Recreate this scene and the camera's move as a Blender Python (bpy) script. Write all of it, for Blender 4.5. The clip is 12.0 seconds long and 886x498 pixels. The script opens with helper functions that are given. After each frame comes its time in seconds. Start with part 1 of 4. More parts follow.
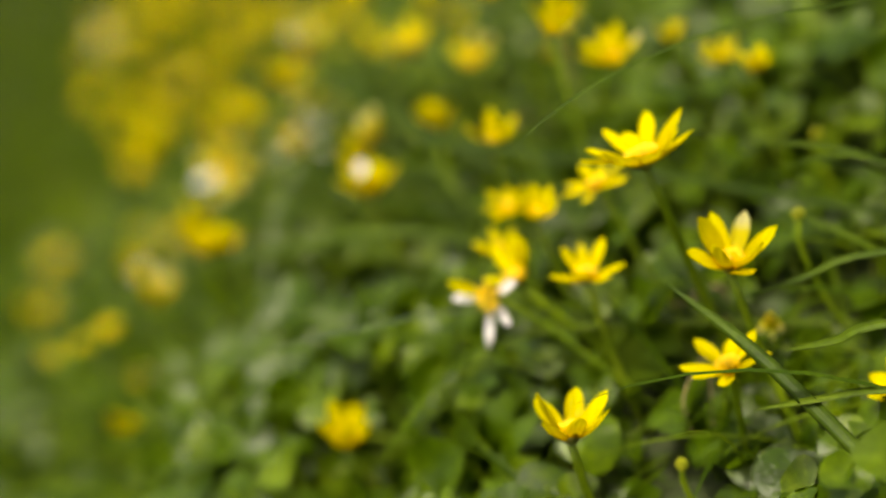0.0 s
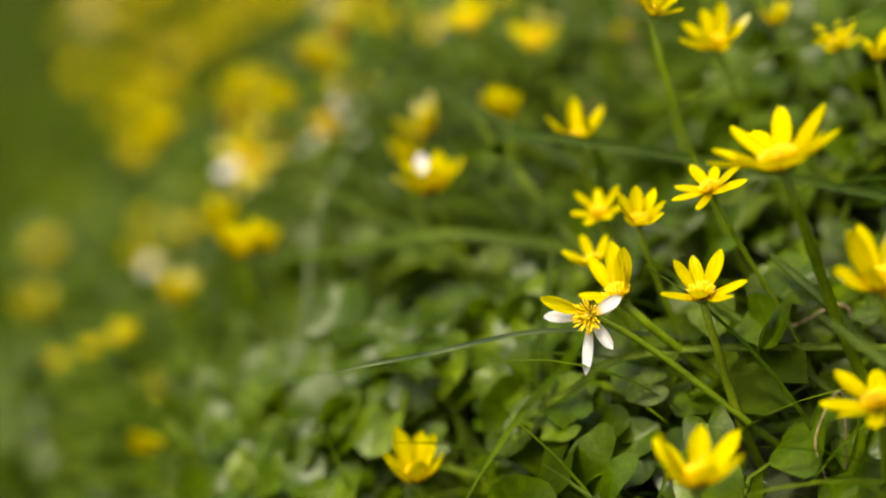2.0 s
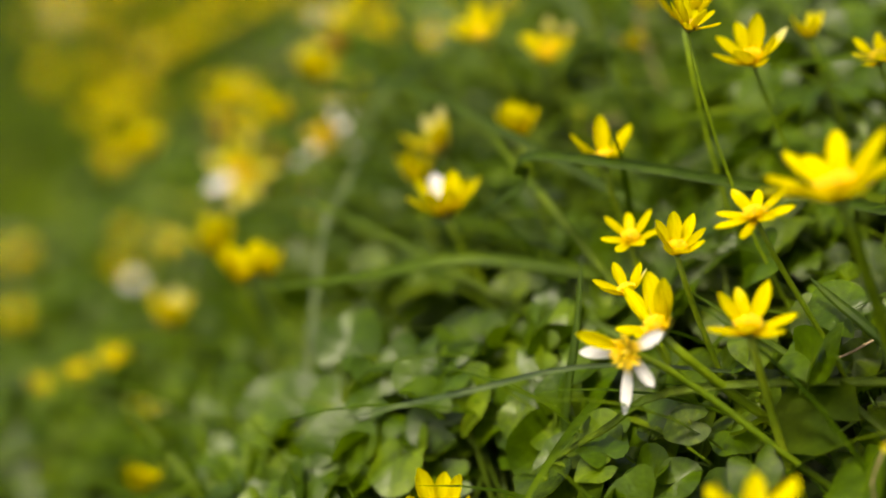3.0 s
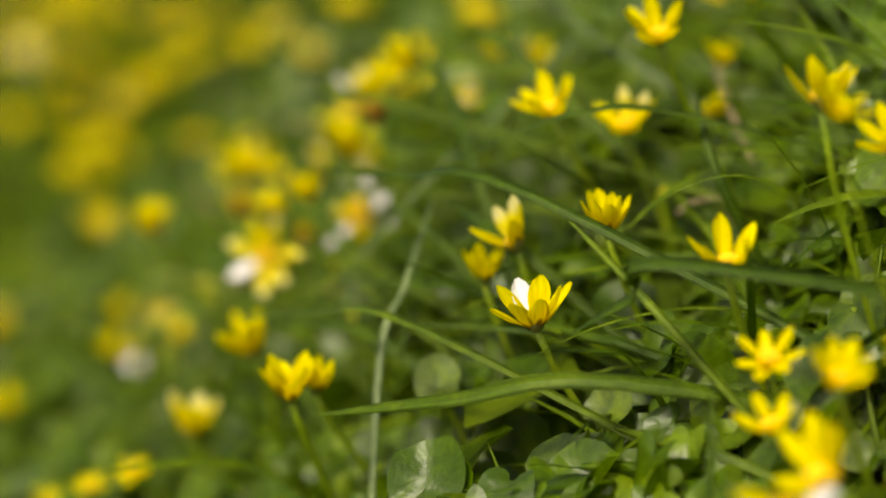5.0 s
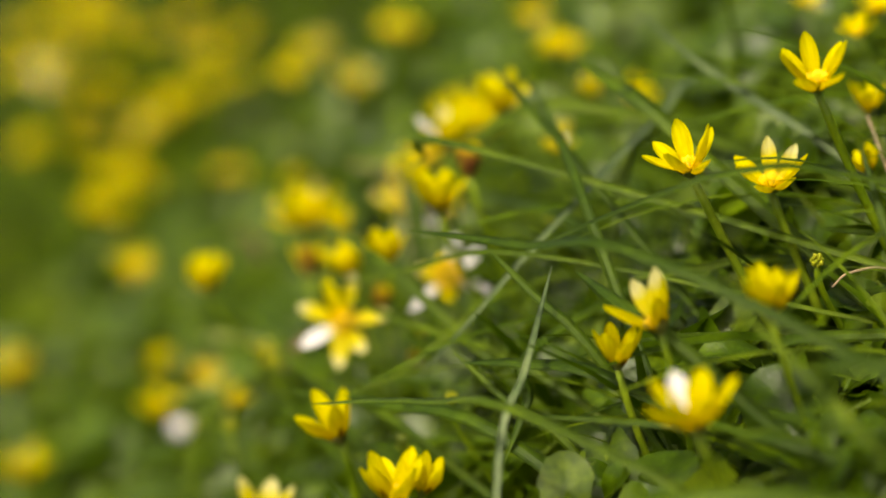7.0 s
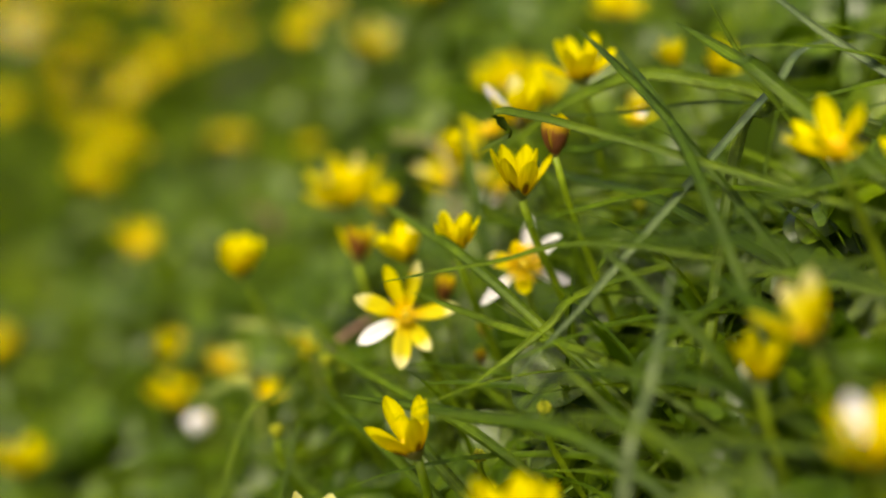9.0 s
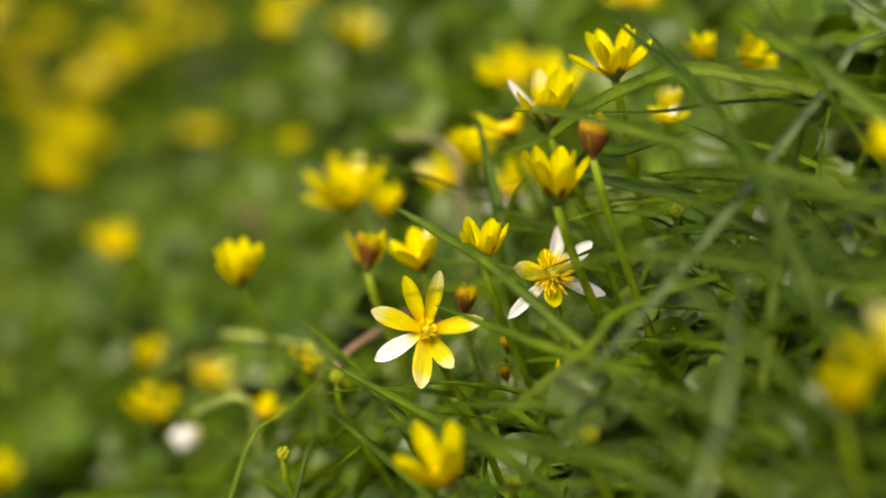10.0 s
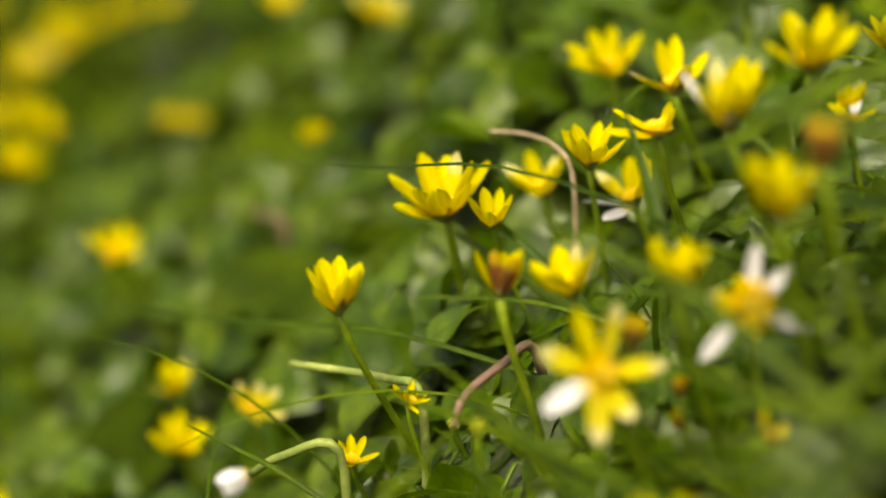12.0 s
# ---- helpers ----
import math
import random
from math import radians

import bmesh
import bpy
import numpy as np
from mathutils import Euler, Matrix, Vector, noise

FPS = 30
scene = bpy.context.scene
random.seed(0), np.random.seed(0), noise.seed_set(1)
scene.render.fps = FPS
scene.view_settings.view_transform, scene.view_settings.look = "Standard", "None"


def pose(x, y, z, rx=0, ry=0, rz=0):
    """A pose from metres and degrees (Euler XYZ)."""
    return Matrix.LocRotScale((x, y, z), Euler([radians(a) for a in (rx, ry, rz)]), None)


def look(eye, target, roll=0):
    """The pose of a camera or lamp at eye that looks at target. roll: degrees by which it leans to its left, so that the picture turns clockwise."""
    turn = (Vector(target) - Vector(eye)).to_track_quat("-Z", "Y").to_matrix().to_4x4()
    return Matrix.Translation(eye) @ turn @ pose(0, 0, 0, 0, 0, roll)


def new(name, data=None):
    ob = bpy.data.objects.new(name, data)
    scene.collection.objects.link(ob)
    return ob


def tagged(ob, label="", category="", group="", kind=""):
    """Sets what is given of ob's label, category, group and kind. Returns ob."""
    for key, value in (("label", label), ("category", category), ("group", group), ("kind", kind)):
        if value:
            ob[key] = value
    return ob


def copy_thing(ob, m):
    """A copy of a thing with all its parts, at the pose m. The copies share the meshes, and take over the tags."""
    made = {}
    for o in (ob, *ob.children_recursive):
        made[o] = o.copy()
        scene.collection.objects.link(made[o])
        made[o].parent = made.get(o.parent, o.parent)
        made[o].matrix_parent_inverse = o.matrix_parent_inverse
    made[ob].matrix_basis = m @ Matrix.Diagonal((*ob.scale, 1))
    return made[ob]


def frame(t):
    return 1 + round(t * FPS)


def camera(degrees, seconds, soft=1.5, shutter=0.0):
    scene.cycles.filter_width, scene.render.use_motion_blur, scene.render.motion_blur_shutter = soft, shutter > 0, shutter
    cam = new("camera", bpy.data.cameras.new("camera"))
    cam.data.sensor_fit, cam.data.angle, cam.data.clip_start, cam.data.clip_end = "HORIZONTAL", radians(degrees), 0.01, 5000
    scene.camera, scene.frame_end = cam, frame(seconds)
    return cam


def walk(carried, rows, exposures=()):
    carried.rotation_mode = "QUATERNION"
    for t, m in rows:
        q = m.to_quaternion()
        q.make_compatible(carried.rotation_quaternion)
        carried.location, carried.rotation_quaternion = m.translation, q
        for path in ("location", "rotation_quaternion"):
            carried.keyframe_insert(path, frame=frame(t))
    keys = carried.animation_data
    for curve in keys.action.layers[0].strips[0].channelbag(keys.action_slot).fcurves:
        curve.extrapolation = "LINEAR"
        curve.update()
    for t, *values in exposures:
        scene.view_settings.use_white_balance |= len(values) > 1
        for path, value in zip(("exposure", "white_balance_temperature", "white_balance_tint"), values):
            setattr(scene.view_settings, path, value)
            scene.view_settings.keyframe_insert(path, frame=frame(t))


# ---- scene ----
cam = camera(26.0, 12.0, soft=1.8)
cam.data.dof.use_dof = True
cam.data.dof.focus_distance = 0.426
cam.data.dof.aperture_fstop = 4.4

# seconds, eye, target, roll
PATH = [
    (0, (0.0221, -0.0091, 0.3341), (0.0241, 0.3862, 0.1921), -0.07),
    (0.5, (0.0143, 0.0055, 0.3296), (0.0183, 0.4010, 0.1883), 0.17),
    (1, (0.0069, 0.0220, 0.3241), (0.0122, 0.4169, 0.1812), 0.49),
    (1.5, (-0.0003, 0.0368, 0.3216), (0.0066, 0.4307, 0.1758), 0.52),
    (2, (-0.0069, 0.0532, 0.3196), (0.0034, 0.4467, 0.1730), 0.98),
    (2.5, (-0.0140, 0.0672, 0.3186), (0.0009, 0.4598, 0.1703), 1.08),
    (4.5, (-0.0433, 0.1340, 0.3191), (-0.0126, 0.5256, 0.1704), 0.70),
    (5, (-0.0498, 0.1541, 0.3188), (-0.0180, 0.5460, 0.1712), 0.09),
    (5.5, (-0.0555, 0.1728, 0.3174), (-0.0238, 0.5656, 0.1723), -0.14),
    (6, (-0.0620, 0.1907, 0.3158), (-0.0304, 0.5837, 0.1710), 0.26),
    (6.5, (-0.0679, 0.2069, 0.3131), (-0.0354, 0.5998, 0.1681), 0.15),
    (8.5, (-0.0927, 0.2626, 0.3009), (-0.0510, 0.6522, 0.1497), 1.22),
    (9, (-0.0999, 0.2794, 0.2962), (-0.0545, 0.6676, 0.1424), 1.38),
    (9.5, (-0.1069, 0.2970, 0.2917), (-0.0561, 0.6838, 0.1362), 1.66),
    (10, (-0.1147, 0.3162, 0.2866), (-0.0561, 0.7020, 0.1311), 2.20),
    (10.5, (-0.1238, 0.3340, 0.2815), (-0.0569, 0.7180, 0.1250), 2.78),
    (11, (-0.1344, 0.3561, 0.2759), (-0.0592, 0.7382, 0.1186), 3.12),
    (11.5, (-0.1466, 0.3766, 0.2703), (-0.0649, 0.7579, 0.1142), 3.49),
    (12, (-0.1617, 0.3983, 0.2639), (-0.0732, 0.7772, 0.1059), 3.95),
]
walk(cam, [(t, look(e, g, r)) for t, e, g, r in PATH], exposures=[(0.0, 0.50, 7350, 7.5), (12.0, 0.50, 7350, 7.5)])

# ---- light: a hazy spring sun high over the bank, and the sky ----
SUN_ELEVATION, SUN_ROTATION = 62.0, 225.0
world = bpy.data.worlds.new("sky")
scene.world = world
world.use_nodes = True
sky = world.node_tree.nodes.new("ShaderNodeTexSky")
sky.sky_type = "NISHITA"
sky.sun_disc = False
sky.sun_elevation, sky.sun_rotation = radians(SUN_ELEVATION), radians(SUN_ROTATION)
sky.air_density, sky.dust_density, sky.ozone_density = 0.8, 6.0, 0.2
world.node_tree.links.new(sky.outputs[0], world.node_tree.nodes["Background"].inputs[0])
world.node_tree.nodes["Background"].inputs[1].default_value = 0.20

sun = new("sun", bpy.data.lights.new("sun", "SUN"))
sun.data.energy, sun.data.angle, sun.data.color = 2.7, radians(6.0), (1.0, 0.955, 0.86)
sun_way = Vector((math.sin(radians(SUN_ROTATION)) * math.cos(radians(SUN_ELEVATION)),
                  math.cos(radians(SUN_ROTATION)) * math.cos(radians(SUN_ELEVATION)),
                  math.sin(radians(SUN_ELEVATION))))
sun.matrix_world = look(sun_way * 20, (0, 0, 0))


# ---- materials ----
def material(name):
    m = bpy.data.materials.new(name)
    m.use_nodes = True
    return m, m.node_tree.nodes, m.node_tree.links, m.node_tree.nodes["Principled BSDF"]


def ramp(nodes, stops):
    r = nodes.new("ShaderNodeValToRGB")
    e = r.color_ramp.elements
    while len(e) < len(stops):
        e.new(0.5)
    for k, (at, col) in enumerate(stops):
        e[k].position, e[k].color = at, (*col, 1)
    return r


def grain(nodes, links, scale, detail=4.0, space="Object"):
    co = nodes.new("ShaderNodeTexCoord")
    n = nodes.new("ShaderNodeTexNoise")
    n.inputs["Scale"].default_value, n.inputs["Detail"].default_value = scale, detail
    links.new(co.outputs[space], n.inputs["Vector"])
    return n


def mixed(nodes, links, a, b, factor, kind="MIX"):
    """A mix of two colours; each of a, b and factor is a socket or a value."""
    m = nodes.new("ShaderNodeMix")
    m.data_type, m.blend_type = "RGBA", kind
    for socket, v in ((m.inputs[6], a), (m.inputs[7], b), (m.inputs[0], factor)):
        if isinstance(v, bpy.types.NodeSocket):
            links.new(v, socket)
        else:
            socket.default_value = (*v, 1) if isinstance(v, tuple) else v
    return m.outputs[2]


def thin(nodes, links, shader, colour, share):
    """Lets some of the light through, as a leaf or a petal does."""
    t, m = nodes.new("ShaderNodeBsdfTranslucent"), nodes.new("ShaderNodeMixShader")
    if isinstance(colour, tuple):
        t.inputs[0].default_value = (*colour, 1)
    else:
        links.new(colour, t.inputs[0])
    m.inputs[0].default_value = share
    links.new(shader.outputs[0], m.inputs[1])
    links.new(t.outputs[0], m.inputs[2])
    links.new(m.outputs[0], nodes["Material Output"].inputs[0])


def bump(nodes, links, shader, height, strength, distance):
    b = nodes.new("ShaderNodeBump")
    b.inputs["Strength"].default_value, b.inputs["Distance"].default_value = strength, distance
    links.new(height, b.inputs["Height"])
    links.new(b.outputs[0], shader.inputs["Normal"])


def leafy(name, dark, light, pale, rough, share=0.25, random_from="Object Info", scale=220.0, coat=0.0, veined=False, gloss=0.22, striped=False):
    """Green plant matter: each piece of its own green, with blotches and fine veins."""
    m, nodes, links, shader = material(name)
    if random_from == "Object Info":
        rnd = nodes.new("ShaderNodeObjectInfo").outputs["Random"]
    else:
        rnd = nodes.new("ShaderNodeNewGeometry").outputs["Random Per Island"]
    base = ramp(nodes, [(0.0, dark), (0.55, light), (1.0, pale)])
    links.new(rnd, base.inputs[0])
    blot = grain(nodes, links, scale * 0.35, 3.0, "Object")
    spots = ramp(nodes, [(0.42, (0.72, 0.78, 0.7)), (0.62, (1.25, 1.2, 1.2))])
    links.new(blot.outputs[0], spots.inputs[0])
    fine = grain(nodes, links, scale * 3.0, 5.0, "Object")
    veins = ramp(nodes, [(0.35, (0.85, 0.85, 0.85)), (0.7, (1.12, 1.12, 1.12))])
    links.new(fine.outputs[0], veins.inputs[0])
    col = mixed(nodes, links, mixed(nodes, links, base.outputs[0], spots.outputs[0], 1.0, "MULTIPLY"), veins.outputs[0], 1.0, "MULTIPLY")
    if veined:
        # pale veins that fan out from the top of the stalk; between them marbling, with a pale sheen put into the
        # colour
        spot = nodes.new("ShaderNodeAttribute")
        spot.attribute_name = "leaf"
        sep = nodes.new("ShaderNodeSeparateXYZ")
        links.new(spot.outputs["Vector"], sep.inputs[0])
        steps = [("ARCTAN2", sep.outputs[1], sep.outputs[0]), ("MULTIPLY", None, 1.75), ("PINGPONG", None, 0.5)]
        last = None
        for kind, one, two in steps:
            node = nodes.new("ShaderNodeMath")
            node.operation = kind
            links.new(one if one is not None else last, node.inputs[0])
            if isinstance(two, float):
                node.inputs[1].default_value = two
            else:
                links.new(two, node.inputs[1])
            last = node.outputs[0]
        line = ramp(nodes, [(0.0, (1.22, 1.18, 1.3)), (0.07, (1.0, 1.0, 1.0)), (0.5, (0.95, 0.95, 0.95))])
        links.new(last, line.inputs[0])
        marble = nodes.new("ShaderNodeTexNoise")
        marble.inputs["Scale"].default_value, marble.inputs["Detail"].default_value, marble.inputs["Distortion"].default_value = 3.2, 4.0, 0.6
        shift = nodes.new("ShaderNodeVectorMath")
        shift.operation = "ADD"
        links.new(spot.outputs["Vector"], shift.inputs[0])
        links.new(rnd, shift.inputs[1])
        links.new(shift.outputs[0], marble.inputs["Vector"])
        cloud = ramp(nodes, [(0.36, (0.84, 0.86, 0.8)), (0.52, (1.0, 1.0, 1.0)), (0.68, (1.20, 1.16, 1.25))])
        links.new(marble.outputs[0], cloud.inputs[0])
        col = mixed(nodes, links, mixed(nodes, links, col, line.outputs[0], 1.0, "MULTIPLY"), cloud.outputs[0], 1.0, "MULTIPLY")
    height = fine.outputs[0]
    if striped:
        # fine ribs that run along the blade, and a paler middle
        spot, ribs = nodes.new("ShaderNodeAttribute"), nodes.new("ShaderNodeMapping")
        spot.attribute_name = "leaf"
        ribs.inputs["Scale"].default_value = (2.5, 7.0, 1.0)
        links.new(spot.outputs["Vector"], ribs.inputs[0])
        rib = nodes.new("ShaderNodeTexNoise")
        rib.inputs["Scale"].default_value, rib.inputs["Detail"].default_value = 1.0, 3.0
        links.new(ribs.outputs[0], rib.inputs["Vector"])
        lines = ramp(nodes, [(0.36, (0.74, 0.78, 0.7)), (0.64, (1.24, 1.2, 1.25))])
        links.new(rib.outputs[0], lines.inputs[0])
        col = mixed(nodes, links, col, lines.outputs[0], 1.0, "MULTIPLY")
        height = rib.outputs[0]
    links.new(col, shader.inputs["Base Color"])
    shader.inputs["Roughness"].default_value = rough
    shader.inputs["Coat Weight"].default_value = coat
    shader.inputs["Specular IOR Level"].default_value = gloss
    shader.inputs["Coat Roughness"].default_value = 0.25
    bump(nodes, links, shader, height, 0.5 if veined else 0.35, 0.0006)
    thin(nodes, links, shader, col, share)
    return m


LEAF = leafy("celandine_leaf_green", (0.036, 0.068, 0.001), (0.062, 0.108, 0.002), (0.100, 0.155, 0.007), 0.27, 0.40, coat=0.12, scale=10.0, veined=True, gloss=0.30)
LEAF_MASS = leafy("celandine_leaf_mass", (0.043, 0.085, 0.001), (0.075, 0.136, 0.001), (0.118, 0.182, 0.004), 0.33, 0.42, "Island", coat=0.05, veined=True, gloss=0.31)
# the leaf green again, darker and duller, for the far and left parts
LEAF_FAR = leafy("dark_leaf_mass", (0.026, 0.048, 0.000), (0.046, 0.079, 0.001), (0.078, 0.115, 0.003), 0.55, 0.40, "Island", gloss=0.06)
GRASS = leafy("grass_green", (0.038, 0.076, 0.001), (0.068, 0.121, 0.002), (0.106, 0.164, 0.005), 0.46, 0.42, gloss=0.20, striped=True)
GRASS_MASS = leafy("grass_mass", (0.040, 0.080, 0.001), (0.074, 0.128, 0.002), (0.120, 0.180, 0.005), 0.45, 0.45, "Island", gloss=0.12)
# the grass green again, darker and nearly matt, for the far and outer parts
GRASS_FAR = leafy("dark_grass", (0.027, 0.049, 0.000), (0.047, 0.078, 0.001), (0.072, 0.107, 0.003), 0.75, 0.40, "Island", gloss=0.02)
GLAUCOUS = leafy("glaucous_grass", (0.078, 0.120, 0.034), (0.100, 0.145, 0.048), (0.125, 0.172, 0.062), 0.42, 0.30, gloss=0.34, striped=True)
STALK_MASS = leafy("leaf_stalk_green", (0.075, 0.125, 0.006), (0.10, 0.165, 0.010), (0.15, 0.20, 0.02), 0.45, 0.25, "Island")
STEM = leafy("flower_stem_green", (0.130, 0.200, 0.005), (0.165, 0.245, 0.008), (0.200, 0.275, 0.013), 0.42, 0.25)
SEPAL = leafy("sepal_green", (0.13, 0.17, 0.03), (0.20, 0.21, 0.035), (0.24, 0.20, 0.05), 0.45, 0.2)
SEED_GREEN = leafy("seed_head_green", (0.24, 0.28, 0.008), (0.32, 0.35, 0.012), (0.40, 0.40, 0.02), 0.5, 0.2)
PALE_STEM = leafy("pale_stem", (0.26, 0.32, 0.07), (0.32, 0.38, 0.09), (0.38, 0.42, 0.12), 0.45, 0.2)
STRAW = leafy("dry_straw", (0.22, 0.16, 0.09), (0.32, 0.24, 0.14), (0.38, 0.30, 0.19), 0.7, 0.1)
BROWN_STEM = leafy("dry_brown_stalk", (0.12, 0.075, 0.045), (0.17, 0.11, 0.07), (0.22, 0.15, 0.10), 0.6, 0.05)


def petal_material(name, base, body, tip, back=False, blotch=None, reach=0.30, share=0.60):
    """A petal's colour from its foot to its tip, with fine long streaks."""
    m, nodes, links, shader = material(name)
    co = nodes.new("ShaderNodeTexCoord")
    sep = nodes.new("ShaderNodeSeparateXYZ")
    links.new(co.outputs["Generated"], sep.inputs[0])
    wob = grain(nodes, links, 3.5, 3.0, "Object")
    add = nodes.new("ShaderNodeMath")
    add.operation = "MULTIPLY_ADD"
    add.inputs[1].default_value = 0.30
    links.new(wob.outputs[0], add.inputs[0])
    sub = nodes.new("ShaderNodeMath")
    sub.operation = "SUBTRACT"
    sub.inputs[1].default_value = 0.20
    links.new(sep.outputs[0], sub.inputs[0])
    links.new(sub.outputs[0], add.inputs[2])
    r = ramp(nodes, [(0.06, base), (0.34, body), (0.60, body), (0.80, tip)])
    links.new(add.outputs[0], r.inputs[0])
    stretch = nodes.new("ShaderNodeMapping")
    stretch.inputs["Scale"].default_value = (2.0, 38.0, 2.0)
    links.new(co.outputs["Object"], stretch.inputs[0])
    streak = nodes.new("ShaderNodeTexNoise")
    streak.inputs["Scale"].default_value, streak.inputs["Detail"].default_value = 1.0, 3.0
    links.new(stretch.outputs[0], streak.inputs["Vector"])
    lines = ramp(nodes, [(0.3, (0.86, 0.84, 0.8)), (0.65, (1.04, 1.04, 1.0))])
    links.new(streak.outputs[0], lines.inputs[0])
    col = r.outputs[0]
    if blotch:
        # a dark oval along the middle of the outer face
        shift = nodes.new("ShaderNodeVectorMath")
        shift.operation = "SUBTRACT"
        shift.inputs[1].default_value = (0.30, 0.5, 0.0)
        links.new(co.outputs["Generated"], shift.inputs[0])
        flat = nodes.new("ShaderNodeMapping")
        flat.inputs["Scale"].default_value = (1.0, 1.25, 0.0)
        links.new(shift.outputs[0], flat.inputs[0])
        size = nodes.new("ShaderNodeVectorMath")
        size.operation = "LENGTH"
        links.new(flat.outputs[0], size.inputs[0])
        edge = nodes.new("ShaderNodeMapRange")
        edge.inputs["From Min"].default_value, edge.inputs["From Max"].default_value = reach - 0.07, reach + 0.05
        edge.inputs["To Min"].default_value, edge.inputs["To Max"].default_value = 1.0, 0.0
        links.new(size.outputs["Value"], edge.inputs["Value"])
        col = mixed(nodes, links, col, blotch, edge.outputs[0])
    col = mixed(nodes, links, col, lines.outputs[0], 1.0, "MULTIPLY")
    tone = nodes.new("ShaderNodeHueSaturation")
    info = nodes.new("ShaderNodeObjectInfo")
    val = nodes.new("ShaderNodeMapRange")
    val.inputs["To Min"].default_value, val.inputs["To Max"].default_value = 0.88, 1.06
    links.new(info.outputs["Random"], val.inputs["Value"])
    links.new(val.outputs[0], tone.inputs["Value"])
    links.new(col, tone.inputs["Color"])
    col = tone.outputs[0]
    links.new(col, shader.inputs["Base Color"])
    shader.inputs["Roughness"].default_value = 0.50 if back else 0.34
    shader.inputs["Coat Weight"].default_value = 0.0 if back else 0.05
    shader.inputs["Coat Roughness"].default_value = 0.17
    shader.inputs["Specular IOR Level"].default_value = 0.04 if back else 0.10
    bump(nodes, links, shader, streak.outputs[0], 0.4, 0.03)
    thin(nodes, links, shader, col, share)
    return m


YELLOW = petal_material("petal_yellow", (0.80, 0.55, 0.001), (0.91, 0.82, 0.001), (0.93, 0.87, 0.004))
FADING = petal_material("petal_fading", (0.86, 0.62, 0.002), (0.90, 0.82, 0.02), (0.93, 0.91, 0.48))
WHITE = petal_material("petal_white", (0.84, 0.68, 0.06), (0.92, 0.92, 0.92), (0.94, 0.94, 0.95), share=0.40)
BACK = petal_material("petal_back", (0.68, 0.52, 0.004), (0.87, 0.75, 0.002), (0.90, 0.82, 0.004), True)
BRONZE = petal_material("petal_bronze_back", (0.68, 0.49, 0.004), (0.87, 0.72, 0.002), (0.90, 0.79, 0.004), True, (0.20, 0.11, 0.015), 0.22)
BUD = petal_material("petal_bud_back", (0.40, 0.32, 0.02), (0.34, 0.15, 0.04), (0.72, 0.50, 0.02), True, (0.30, 0.12, 0.045), 0.42)


def anther_material(name, low, high):
    m, nodes, links, shader = material(name)
    n = grain(nodes, links, 900.0, 3.0)
    r = ramp(nodes, [(0.3, low), (0.7, high)])
    links.new(n.outputs[0], r.inputs[0])
    links.new(r.outputs[0], shader.inputs["Base Color"])
    shader.inputs["Roughness"].default_value = 0.55
    return m


ANTHER = anther_material("anther_gold", (0.72, 0.47, 0.001), (0.84, 0.62, 0.002))
SEED_VESSEL = anther_material("seed_vessel_mustard", (0.34, 0.26, 0.003), (0.50, 0.38, 0.004))


def soil_material():
    m, nodes, links, shader = material("damp_soil_and_moss")
    a, b = grain(nodes, links, 35.0, 8.0), grain(nodes, links, 4.0, 5.0)
    r = ramp(nodes, [(0.3, (0.010, 0.008, 0.004)), (0.5, (0.020, 0.020, 0.006)), (0.7, (0.026, 0.040, 0.008))])
    links.new(a.outputs[0], r.inputs[0])
    g = ramp(nodes, [(0.4, (0.020, 0.038, 0.003)), (0.65, (0.036, 0.062, 0.005))])
    links.new(b.outputs[0], g.inputs[0])
    links.new(mixed(nodes, links, r.outputs[0], g.outputs[0], 0.5), shader.inputs["Base Color"])
    shader.inputs["Roughness"].default_value = 0.9
    bump(nodes, links, shader, a.outputs[0], 0.8, 0.01)
    return m


SOIL = soil_material()


# ---- the ground: one sheet, a bank that rises to the right of the way ----
def lift(x, y):
    """The ground's height: the bank with a rounded brow, level far off on both sides."""
    across = 1.2 * np.tanh(x / 1.2)
    brow = 0.15 * np.tanh(x / 0.15)
    along = 0.35 * np.tanh((y - 0.62) / 0.35)
    small = 0.007 * np.sin(x * 41 + 1.3) * np.sin(y * 37 + 0.4) + 0.009 * np.sin(x * 17 - y * 13 + 2.0)
    swell = 0.022 * np.exp(-(((x + 0.04) / 0.09) ** 2) - ((y - 0.69) / 0.13) ** 2) - 0.020 * np.exp(-(((x - 0.05) / 0.09) ** 2) - ((y - 0.46) / 0.09) ** 2) - 0.016 * np.exp(-(((x - 0.015) / 0.05) ** 2) - ((y - 0.63) / 0.07) ** 2)
    dips = -0.022 * np.exp(-(((x + 0.115) / 0.045) ** 2) - ((y - 0.850) / 0.06) ** 2) - 0.028 * np.exp(-(((x + 0.092) / 0.032) ** 2) - ((y - 0.640) / 0.05) ** 2) - 0.010 * np.exp(-(((x + 0.01) / 0.03) ** 2) - ((y - 0.465) / 0.04) ** 2) - 0.024 * np.exp(-(((x - 0.018) / 0.026) ** 2) - ((y - 0.560) / 0.040) ** 2)
    return 0.100 + 0.72 * across - 2.0 * brow**2 + 0.02 * along - 0.4 * along**2 + small + swell + dips


